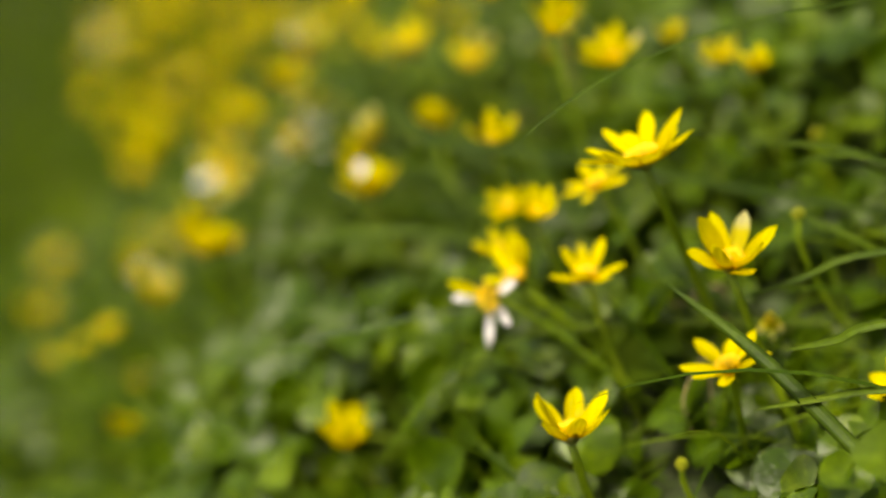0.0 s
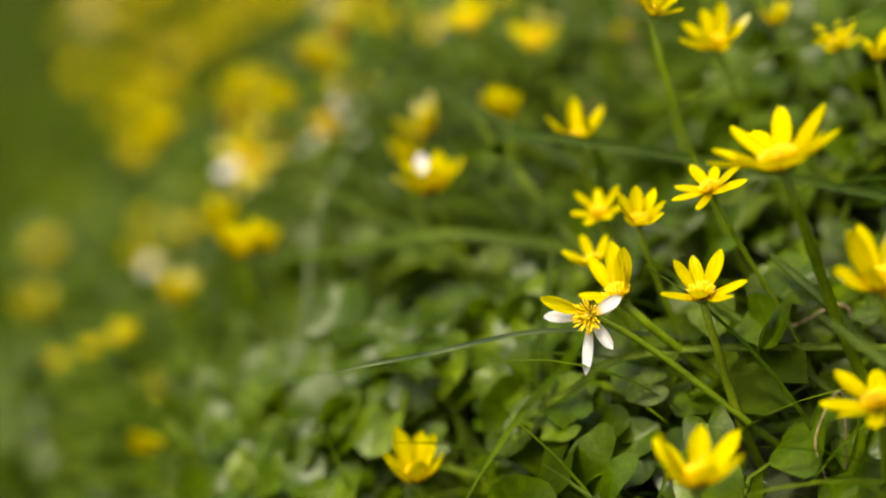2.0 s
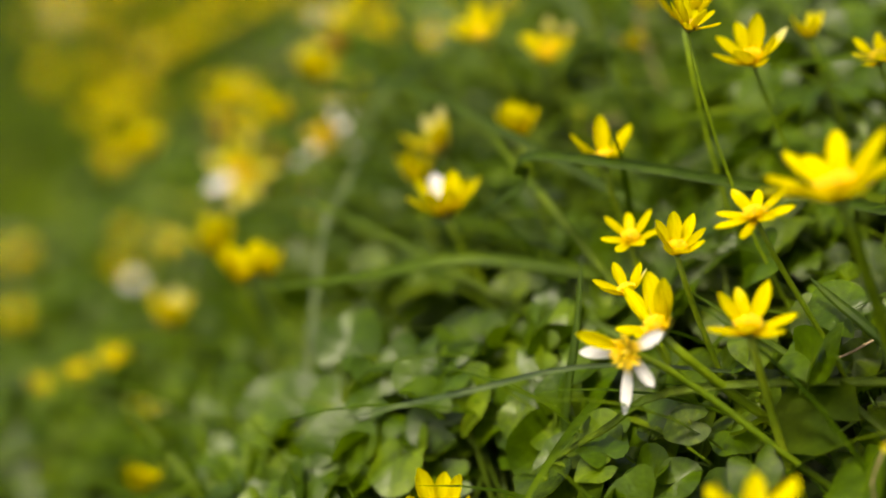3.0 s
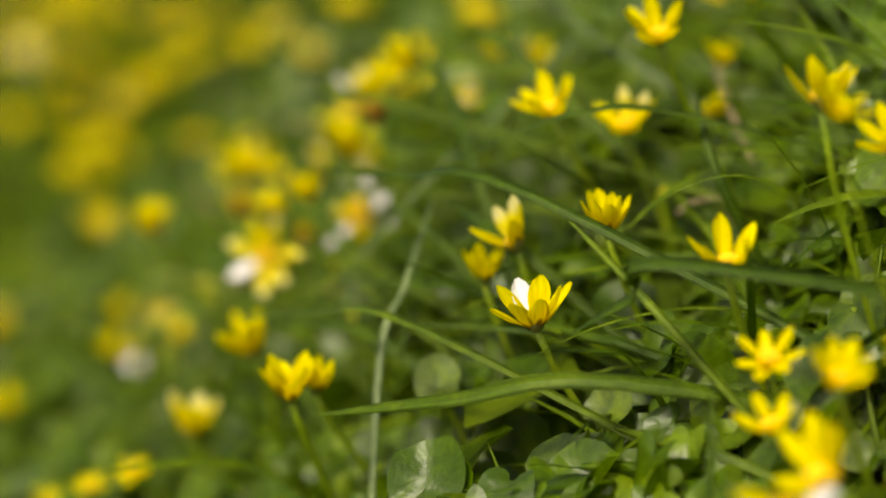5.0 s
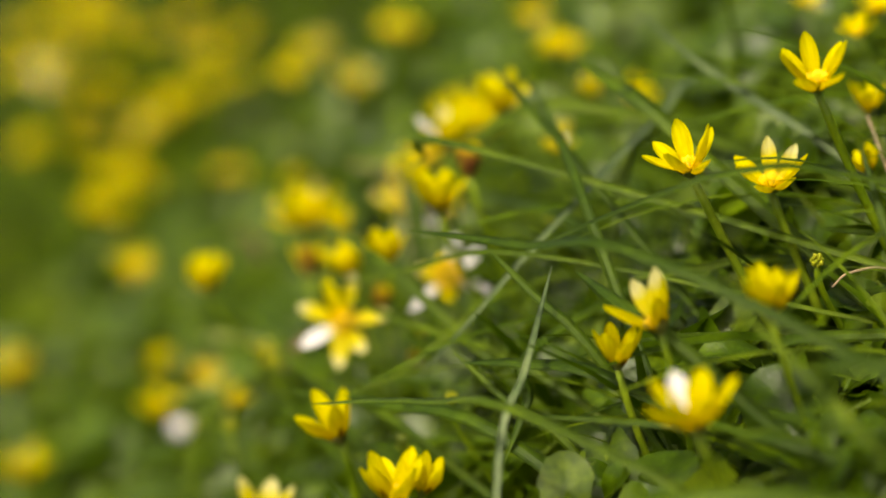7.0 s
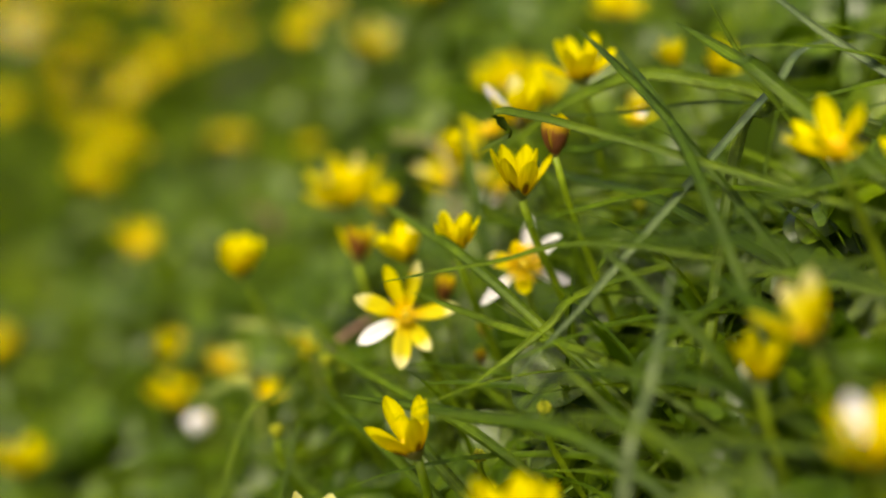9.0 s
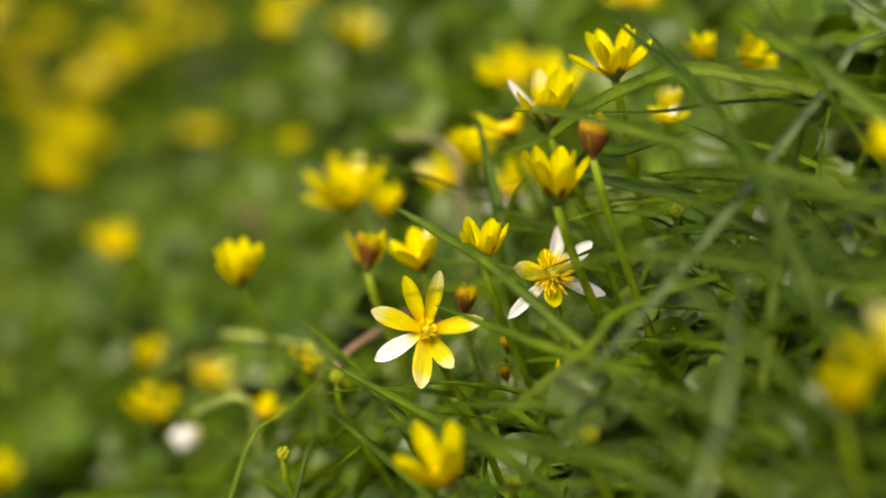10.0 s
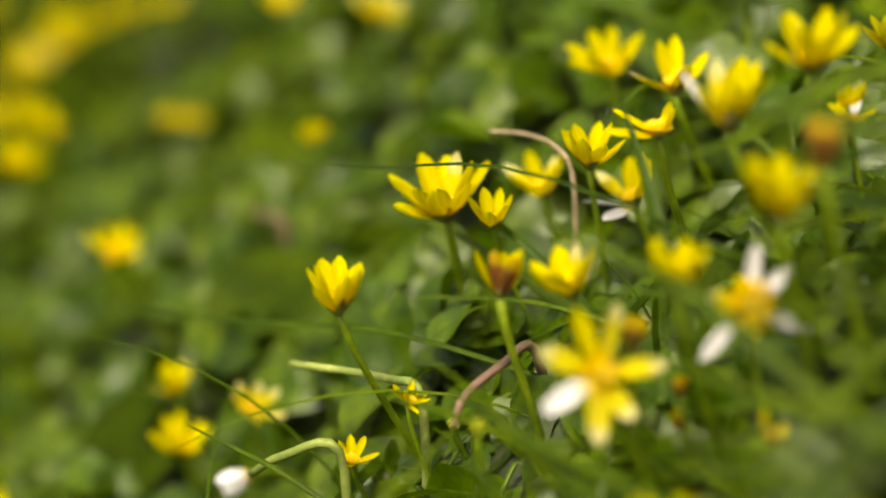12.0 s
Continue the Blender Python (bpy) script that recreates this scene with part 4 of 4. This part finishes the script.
celandine(0.0070, 0.7560, 0.1440, 15.0, 60, (0.0, 0.9, 0.2), 7, "fading", odd=((0, "bronze"),))
celandine(0.1345, 0.4050, 0.1490, 22.0, 40, (-0.6, 0.6, 0.4), 8, "yellow")
celandine(0.1086, 0.4500, 0.1505, 12.0, 50, (0.0, -0.5, 0.8), 6, "fading")

# the far drifts of flowers up the bank
pattern = [celandine(-0.36 + 0.03 * k, 2.10 + 0.07 * (k % 3), float(lift(-0.36 + 0.03 * k, 2.10 + 0.07 * (k % 3))) + 0.05, 28, 14 + 5 * k, (-0.1, 0.7, 0.6), 8, "yellow") for k in range(5)]
drift = random.Random(8)
for k in range(32):
    y = 1.95 + 2.4 * drift.random()
    middle, half = -0.14 - 0.08 * (y - 1.2), 0.09 + 0.09 * (y - 1.2)
    x = middle + drift.gauss(0, 0.62) * half
    place = Matrix.Translation((x, y, float(lift(x, y)) - 0.004)) @ Matrix.Rotation(drift.uniform(-0.5, 0.5), 4, "Z") @ Matrix.Rotation(drift.uniform(-0.2, 0.2), 4, "X")
    copy_thing(pattern[k % 5], place)

# ---- seed heads, dead stalks and single blades ----
seed_head(0.1132, 0.4450, 0.1801)
seed_head(0.1281, 0.5000, 0.1846)
seed_head(0.0806, 0.4000, 0.1329)
seed_head(-0.0458, 0.6618, 0.0943)
seed_head(-0.0352, 0.6407, 0.1165)
seed_head(-0.0011, 0.7124, 0.1351)
seed_head(-0.0773, 0.7193, 0.0925)
seed_head(-0.0905, 0.7056, 0.0801)
seed_head(0.0641, 0.6256, 0.1445)
seed_head(0.0600, 0.6259, 0.1444)
seed_head(0.0437, 0.6117, 0.1603)
seed_head(-0.0694, 0.7709, 0.0661)
bare_stalk(2.2, (-0.0743, 0.7689, 0.0425), (-0.0785, 0.7658, 0.0754), (-0.0832, 0.7775, 0.0744), (-0.0928, 0.7895, 0.0712), (-0.1015, 0.8057, 0.0652))
bare_stalk(2.4, (-0.0910, 0.7726, 0.0262), (-0.0954, 0.7693, 0.0610), (-0.1071, 0.7758, 0.0569), (-0.1128, 0.7845, 0.0480))
grass_blade(4.4, (0.0825, 0.6700, 0.1525), (0.0225, 0.6900, 0.1692), (0.0103, 0.6970, 0.1704), (-0.0051, 0.7060, 0.1700), (-0.0198, 0.7170, 0.1596), (-0.0294, 0.7260, 0.1483), (-0.0387, 0.7340, 0.1416))
grass_blade(1.3, (0.2371, 0.4350, 0.2183), (0.1476, 0.4400, 0.2354), (0.1150, 0.4380, 0.2340), (0.0931, 0.4340, 0.2307), (0.0727, 0.4280, 0.2245), (0.0592, 0.4220, 0.2193), (0.0472, 0.4160, 0.2125), (0.0379, 0.4100, 0.2053))
grass_blade(3.6, (0.1304, 0.3528, 0.1385), (0.1165, 0.3651, 0.1499), (0.0945, 0.3920, 0.1653), (0.0761, 0.4105, 0.1749))
grass_blade(2, (0.1857, 0.4191, 0.1758), (0.1346, 0.4440, 0.1932), (0.1179, 0.4554, 0.1947), (0.1028, 0.4672, 0.1916))
grass_blade(2, (0.1907, 0.4281, 0.1782), (0.1346, 0.4440, 0.1932), (0.1209, 0.4496, 0.1936), (0.1109, 0.4536, 0.1895))
grass_blade(1.6, (0.1796, 0.4216, 0.1691), (0.1346, 0.4427, 0.1893), (0.1250, 0.4489, 0.1917), (0.1165, 0.4545, 0.1921))
grass_blade(2, (0.1961, 0.4139, 0.1836), (0.1294, 0.4180, 0.1796), (0.1097, 0.4207, 0.1716), (0.0954, 0.4230, 0.1658))
grass_blade(2.8, (0.1877, 0.3712, 0.1813), (0.1250, 0.3799, 0.1769), (0.1107, 0.3833, 0.1710), (0.1010, 0.3883, 0.1669))
grass_blade(2.4, (0.1578, 0.3702, 0.1630), (0.1226, 0.3749, 0.1629), (0.1046, 0.3789, 0.1585), (0.0935, 0.3829, 0.1546))
grass_blade(2.8, (0.1033, 0.4861, 0.1303), (0.0363, 0.4607, 0.1479), (0.0003, 0.4460, 0.1479), (-0.0236, 0.4406, 0.1452), mat=GLAUCOUS)
grass_blade(1.6, (0.0169, 0.4870, 0.0888), (-0.0029, 0.4981, 0.1015), (-0.0230, 0.5134, 0.1115), (-0.0406, 0.5209, 0.1127))
grass_blade(2.1, (0.0294, 0.4697, 0.0871), (0.0275, 0.4792, 0.1252), (0.0298, 0.4860, 0.1435), (0.0318, 0.4963, 0.1597))
grass_blade(2.5, (0.0897, 0.5010, 0.1254), (0.0515, 0.5425, 0.1394), (0.0314, 0.5751, 0.1389), (0.0120, 0.5960, 0.1354))
grass_blade(2.2, (0.1607, 0.4439, 0.1509), (0.0578, 0.4585, 0.1441), (0.0336, 0.4647, 0.1299), (0.0154, 0.4736, 0.1120))
grass_blade(2.8, (0.0899, 0.4765, 0.1228), (0.0392, 0.5096, 0.1359), (0.0273, 0.5205, 0.1353), (0.0185, 0.5310, 0.1338))
grass_blade(2.8, (0.0837, 0.4823, 0.1210), (0.0350, 0.5079, 0.1312), (0.0202, 0.5188, 0.1302), (0.0069, 0.5284, 0.1261))
grass_blade(2.4, (0.0493, 0.5527, 0.1248), (0.0299, 0.5713, 0.1284), (0.0055, 0.6032, 0.1256), (-0.0126, 0.6172, 0.1211))
grass_blade(3.1, (0.0922, 0.4743, 0.1241), (0.0652, 0.4721, 0.1243), (0.0519, 0.4716, 0.1216), (0.0428, 0.4766, 0.1169))
grass_blade(3.1, (0.1228, 0.5629, 0.1605), (0.0429, 0.5992, 0.1471), (0.0322, 0.6070, 0.1383), (0.0211, 0.6147, 0.1293))
grass_blade(1.8, (0.1127, 0.4335, 0.1248), (0.0818, 0.4577, 0.1446), (0.0698, 0.4709, 0.1500), (0.0573, 0.4936, 0.1521))
grass_blade(2.5, (0.1228, 0.4404, 0.1305), (0.0932, 0.4610, 0.1542), (0.0854, 0.4685, 0.1594), (0.0801, 0.4754, 0.1629))
grass_blade(3.1, (0.1117, 0.4922, 0.1346), (0.0041, 0.5671, 0.1754), (-0.0235, 0.5995, 0.1700), (-0.0469, 0.6271, 0.1644))
grass_blade(3.7, (0.0493, 0.6156, 0.1313), (-0.0003, 0.6748, 0.1476), (-0.0163, 0.7067, 0.1434), (-0.0264, 0.7379, 0.1388))
grass_blade(3.1, (0.1224, 0.5874, 0.1651), (0.0432, 0.5896, 0.1871), (0.0191, 0.5918, 0.1876), (0.0014, 0.6007, 0.1787), (-0.0251, 0.6082, 0.1642))
grass_blade(2, (0.0533, 0.6297, 0.1355), (0.0254, 0.6038, 0.1637), (0.0116, 0.5882, 0.1763), (0.0002, 0.5819, 0.1857))
grass_blade(2.5, (0.0264, 0.5973, 0.1124), (-0.0163, 0.6357, 0.1250), (-0.0420, 0.6693, 0.1233), (-0.0583, 0.6953, 0.1206))
grass_blade(2.4, (0.0399, 0.6067, 0.1214), (-0.0012, 0.6604, 0.1661), (-0.0127, 0.6865, 0.1766), (-0.0185, 0.7158, 0.1793))
grass_blade(1.6, (0.0522, 0.6714, 0.1340), (0.0223, 0.6811, 0.1697), (0.0152, 0.6848, 0.1780), (0.0068, 0.6906, 0.1918))
grass_blade(2.5, (0.0241, 0.5836, 0.1131), (-0.0053, 0.6081, 0.1395), (-0.0180, 0.6234, 0.1492), (-0.0271, 0.6373, 0.1557))
grass_blade(2.5, (0.0463, 0.7136, 0.1284), (-0.0183, 0.6704, 0.1316), (-0.0325, 0.6590, 0.1264), (-0.0499, 0.6522, 0.1158))
grass_blade(2, (0.0125, 0.5828, 0.1061), (-0.0122, 0.6019, 0.1212), (-0.0252, 0.6157, 0.1268), (-0.0365, 0.6301, 0.1340))
grass_blade(2.5, (-0.0064, 0.6031, 0.0903), (-0.0461, 0.6516, 0.1034), (-0.0628, 0.6840, 0.1006), (-0.0799, 0.7137, 0.0988))
grass_blade(3.7, (0.0186, 0.5739, 0.1119), (-0.0268, 0.6131, 0.1193), (-0.0520, 0.6449, 0.1129), (-0.0766, 0.6729, 0.1051))
grass_blade(2.8, (0.0717, 0.7198, 0.1368), (-0.0131, 0.6291, 0.1366), (-0.0199, 0.6153, 0.1268), (-0.0260, 0.6074, 0.1155))
grass_blade(4, (0.0458, 0.5714, 0.1266), (-0.0030, 0.5969, 0.1387), (-0.0195, 0.6088, 0.1382), (-0.0349, 0.6195, 0.1348))
grass_blade(4.4, (0.1120, 0.5072, 0.1343), (0.0187, 0.5249, 0.1472), (-0.0170, 0.5357, 0.1392), (-0.0481, 0.5600, 0.1253))
grass_blade(4.3, (0.1780, 0.4648, 0.1660), (0.0334, 0.5123, 0.1781), (0.0197, 0.5204, 0.1683), (0.0073, 0.5281, 0.1572))
grass_blade(2.0, (0.0715, 0.4899, 0.1150), (0.0326, 0.5253, 0.1552), (0.0216, 0.5405, 0.1651), (0.0086, 0.5664, 0.1743))
grass_blade(2, (0.0757, 0.5473, 0.1303), (0.0285, 0.5627, 0.1399), (0.0009, 0.5753, 0.1389), (-0.0281, 0.5876, 0.1366))
grass_blade(2.4, (0.0818, 0.5229, 0.1254), (0.0317, 0.5521, 0.1410), (0.0168, 0.5643, 0.1415), (0.0015, 0.5861, 0.1393))
grass_blade(3.4, (0.0848, 0.6203, 0.1605), (0.0748, 0.6207, 0.1625), (0.0590, 0.6222, 0.1630), (0.0464, 0.6234, 0.1636))
grass_blade(2.8, (0.0701, 0.5722, 0.1366), (0.0569, 0.5791, 0.1617), (0.0501, 0.5851, 0.1764), (0.0479, 0.6011, 0.1904))
grass_blade(2.6, (0.0789, 0.6392, 0.1578), (0.0567, 0.6581, 0.1729), (0.0330, 0.6859, 0.1850), (0.0192, 0.7118, 0.1942), mat=GLAUCOUS)
grass_blade(3.1, (0.1090, 0.5701, 0.1552), (0.0787, 0.6394, 0.1852), (0.0754, 0.6615, 0.1862), (0.0727, 0.6831, 0.1864))
grass_blade(3.1, (0.0687, 0.6320, 0.1511), (0.0360, 0.6312, 0.1533), (0.0211, 0.6316, 0.1511), (0.0064, 0.6413, 0.1452))
grass_blade(3.1, (-0.0283, 0.7959, 0.0722), (-0.0223, 0.7273, 0.1401), (-0.0145, 0.7093, 0.1508), (-0.0032, 0.7004, 0.1582))
grass_blade(2.8, (0.0104, 0.6203, 0.0964), (-0.0421, 0.6794, 0.1298), (-0.0554, 0.7042, 0.1330), (-0.0637, 0.7361, 0.1287))
grass_blade(2, (-0.0244, 0.7682, 0.0782), (-0.0561, 0.8173, 0.0901), (-0.0643, 0.8393, 0.0882), (-0.0719, 0.8616, 0.0870))
grass_blade(2.5, (0.0871, 0.5924, 0.1547), (-0.0316, 0.6725, 0.1701), (-0.0382, 0.6816, 0.1635), (-0.0449, 0.6906, 0.1567))
grass_blade(1.3, (-0.0327, 0.7551, 0.0760), (-0.0773, 0.7933, 0.0776), (-0.1106, 0.8353, 0.0632), (-0.1467, 0.8783, 0.0502))
grass_blade(2.8, (-0.0315, 0.6196, 0.0782), (-0.0587, 0.6676, 0.0949), (-0.0694, 0.7019, 0.0958), (-0.0785, 0.7439, 0.0892))
grass_blade(2.8, (-0.0387, 0.6398, 0.0754), (-0.0565, 0.6631, 0.0846), (-0.0692, 0.6877, 0.0876), (-0.0807, 0.7206, 0.0846))
grass_blade(2, (-0.0573, 0.6647, 0.0597), (-0.0813, 0.7016, 0.0641), (-0.0898, 0.7230, 0.0605), (-0.0987, 0.7437, 0.0553))
grass_blade(2.8, (0.1193, 0.7740, 0.1606), (0.0419, 0.7091, 0.1772), (0.0226, 0.6878, 0.1717), (0.0021, 0.6647, 0.1617), (-0.0181, 0.6459, 0.1488), (-0.0308, 0.6421, 0.1353), (-0.0437, 0.6432, 0.1201), mat=GLAUCOUS)
grass_blade(2.0, (-0.0365, 0.5381, 0.0680), (-0.0307, 0.5799, 0.1291), (-0.0235, 0.5954, 0.1429), (-0.0144, 0.6215, 0.1569), mat=GLAUCOUS)
grass_blade(2.4, (0.0728, 0.4893, 0.1165), (-0.0207, 0.5630, 0.1444), (-0.0450, 0.5955, 0.1363), (-0.0698, 0.6259, 0.1227))
grass_blade(2.6, (0.0209, 0.5712, 0.1144), (-0.0020, 0.6314, 0.1584), (-0.0059, 0.6696, 0.1713), (-0.0086, 0.7255, 0.1743))
grass_blade(3.1, (-0.0103, 0.6141, 0.0861), (0.0108, 0.6736, 0.1598), (0.0201, 0.6862, 0.1670), (0.0295, 0.6976, 0.1713))
grass_blade(1.3, (0.0679, 0.6002, 0.1465), (-0.0170, 0.6417, 0.1523), (-0.0451, 0.6625, 0.1408), (-0.0678, 0.6823, 0.1285))
grass_blade(1.3, (0.0941, 0.6786, 0.1568), (0.0225, 0.6963, 0.1658), (-0.0125, 0.7092, 0.1595), (-0.0471, 0.7232, 0.1561))
grass_blade(4.3, (0.0630, 0.6063, 0.1437), (0.0156, 0.6596, 0.1803), (0.0084, 0.6728, 0.1838), (0.0008, 0.6962, 0.1855))
grass_blade(3.7, (0.0513, 0.5461, 0.1231), (0.0082, 0.5839, 0.1518), (-0.0029, 0.5981, 0.1564), (-0.0092, 0.6205, 0.1560))
grass_blade(3.7, (0.0598, 0.6560, 0.1411), (0.0197, 0.6798, 0.1510), (0.0040, 0.6926, 0.1506), (-0.0106, 0.7134, 0.1435))
grass_blade(0.8, (0.0148, 0.6898, 0.1143), (-0.0540, 0.7599, 0.1281), (-0.0851, 0.8154, 0.1109), (-0.1094, 0.8695, 0.0942))
grass_blade(1.4, (-0.0133, 0.7448, 0.0914), (-0.0458, 0.7760, 0.0916), (-0.0624, 0.7990, 0.0843), (-0.0776, 0.8207, 0.0748))
grass_blade(1.2, (-0.1263, 0.6558, -0.0157), (-0.1022, 0.7041, 0.0715), (-0.0889, 0.7181, 0.0847), (-0.0714, 0.7385, 0.0886))
grass_blade(1.2, (-0.0693, 0.7318, 0.0426), (-0.1051, 0.7641, 0.0563), (-0.1153, 0.7771, 0.0572), (-0.1278, 0.7907, 0.0582))
grass_blade(1.3, (-0.0571, 0.8514, 0.0431), (-0.0796, 0.8642, 0.0444), (-0.1129, 0.8892, 0.0379), (-0.1422, 0.9137, 0.0318))
grass_blade(1.2, (-0.1092, 0.6404, 0.0028), (-0.0876, 0.7019, 0.0722), (-0.0790, 0.7137, 0.0781), (-0.0636, 0.7348, 0.0828))
dry_stalk(1.3, (0.0727, 0.6199, 0.1521), (0.0720, 0.6193, 0.1581), (0.0675, 0.6347, 0.1699), (0.0646, 0.6502, 0.1823))
dry_stalk(0.7, (0.0616, 0.6111, 0.1421), (0.0598, 0.6095, 0.1579), (0.0508, 0.6102, 0.1578), (0.0468, 0.6094, 0.1548))
dry_stalk(0.8, (0.1023, 0.4723, 0.1270), (0.0996, 0.4700, 0.1505), (0.0879, 0.4690, 0.1466), (0.0789, 0.4683, 0.1441))
dry_stalk(1.5, (-0.0313, 0.8075, 0.0698), (-0.0366, 0.8037, 0.1102), (-0.0390, 0.8125, 0.1166), (-0.0449, 0.8198, 0.1175), (-0.0521, 0.8274, 0.1158))
dry_stalk(2.6, (-0.0818, 0.9464, 0.0170), (-0.0854, 0.9436, 0.0462), (-0.0893, 0.9546, 0.0438), (-0.0935, 0.9568, 0.0468))
dry_stalk(2.6, (-0.0440, 0.7760, 0.0600), (-0.0530, 0.7690, 0.0850), (-0.0620, 0.7600, 0.0860), (-0.0727, 0.7501, 0.0835), (-0.0757, 0.7449, 0.0790))
dry_stalk(0.5, (0.0935, 0.4298, 0.1152), (0.0893, 0.4267, 0.1481), (0.0835, 0.4236, 0.1392), (0.0859, 0.4201, 0.1305))

# ---- a spent flower and two small buds low in the grass ----
celandine(-0.0289, 0.6905, 0.1030, 13.0, 60, (-0.05, 0.9, 0.30), fan=((178, 70, 1.1, "yellow"), (120, 30, 0.5, "fading"), (215, 20, 0.5, "fading"), (20, 40, 0.5, "yellow")), tuft=0.6, stem=0.8)
celandine(-0.0374, 0.7175, 0.0985, 9.5, 76, (-0.1, 0.9, 0.25), 6, "bud", stem=0.8)
celandine(-0.0382, 0.7130, 0.0935, 9.0, 78, (-0.3, 0.8, 0.25), 6, "bud", stem=0.8)

# ---- single leaves ----
single_leaf(-0.0282, 0.6640, 0.1138, 16.5, (-0.35, 0.62, 0.70), (-0.85, -0.25, 0.20), 0)
single_leaf(-0.0225, 0.6613, 0.1040, 8.5, (-0.50, 0.35, 0.80), (0.30, 0.90, 0.0), 1)
single_leaf(-0.0165, 0.5775, 0.1240, 10.5, (-0.25, 0.30, 0.90), (-0.10, 0.95, 0.10), 1)
single_leaf(-0.0020, 0.5620, 0.1100, 19.0, (-0.45, 0.50, 0.75), (0.62, 0.75, 0.0), 1)
single_leaf(0.0189, 0.5707, 0.0960, 13.5, (0.0, 0.70, 0.70), (-0.60, -0.45, 0.30), 0)
single_leaf(-0.0178, 0.5820, 0.1050, 14.5, (-0.30, 0.60, 0.75), (-0.60, -0.30, 0.20), 4)
single_leaf(0.0195, 0.5451, 0.1310, 10.0, (-0.60, 0.35, 0.70), (0.65, 0.72, 0.0), 1)

# ---- plants and grass ----
seat = random.Random(5)
for row in range(8):
    for col in range(6):
        celandine_plant(-0.12 + 0.05 * col + seat.uniform(-0.02, 0.02) + 0.02 * (row < 4) * 2, 0.38 + 0.06 * row + seat.uniform(-0.02, 0.02), row * 7 + col)
leaf_carpet("celandine_leaves", 6500, (-0.20, 0.26), (0.28, 0.80), 0.003, 0.036, 0.0075, 0.0165, 28, 2, 41, tilt=0.42)
leaf_carpet("celandine_leaves", 1700, (-0.36, -0.20), (0.28, 1.25), 0.004, 0.036, 0.009, 0.021, 18, 2, 16, tilt=0.42)
leaf_carpet("celandine_leaves", 2600, (-0.20, 0.34), (0.80, 1.25), 0.004, 0.036, 0.009, 0.021, 18, 2, 17, tilt=0.42)
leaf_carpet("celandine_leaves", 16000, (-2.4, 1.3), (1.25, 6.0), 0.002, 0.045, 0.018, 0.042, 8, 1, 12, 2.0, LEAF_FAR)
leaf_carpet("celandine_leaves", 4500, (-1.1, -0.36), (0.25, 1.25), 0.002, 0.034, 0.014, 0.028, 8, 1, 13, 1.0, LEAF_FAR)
leaf_carpet("celandine_leaves", 2000, (0.34, 0.9), (0.25, 1.25), 0.002, 0.034, 0.014, 0.028, 8, 1, 14)
leaf_carpet("celandine_leaves", 420, (-0.10, 0.035), (0.44, 0.585), 0.014, 0.036, 0.008, 0.017, 28, 2, 15, tilt=0.40, mean=(-0.50, -0.45, 0.75))
grass_carpet("grass", 520, (-0.35, 0.4), (0.3, 1.3), 0.04, 0.10, 7, 21, 1.0, 0.024)
grass_carpet("grass", 360, (0.0, 0.36), (0.5, 1.1), 0.05, 0.11, 9, 24, 0.9, 0.03)
grass_carpet("grass", 500, (-0.30, 0.12), (0.50, 1.3), 0.035, 0.08, 6, 25, 0.8, 0.06)
grass_carpet("grass", 190, (-0.13, 0.03), (0.50, 0.78), 0.03, 0.065, 6, 26, 0.7, 0.07)
grass_carpet("grass", 160, (-0.05, 0.05), (0.46, 0.62), 0.03, 0.065, 6, 27, 0.7, 0.05)
grass_carpet("grass", 420, (-0.12, 0.20), (0.40, 0.64), 0.03, 0.075, 7, 29, 0.8, 0.035)
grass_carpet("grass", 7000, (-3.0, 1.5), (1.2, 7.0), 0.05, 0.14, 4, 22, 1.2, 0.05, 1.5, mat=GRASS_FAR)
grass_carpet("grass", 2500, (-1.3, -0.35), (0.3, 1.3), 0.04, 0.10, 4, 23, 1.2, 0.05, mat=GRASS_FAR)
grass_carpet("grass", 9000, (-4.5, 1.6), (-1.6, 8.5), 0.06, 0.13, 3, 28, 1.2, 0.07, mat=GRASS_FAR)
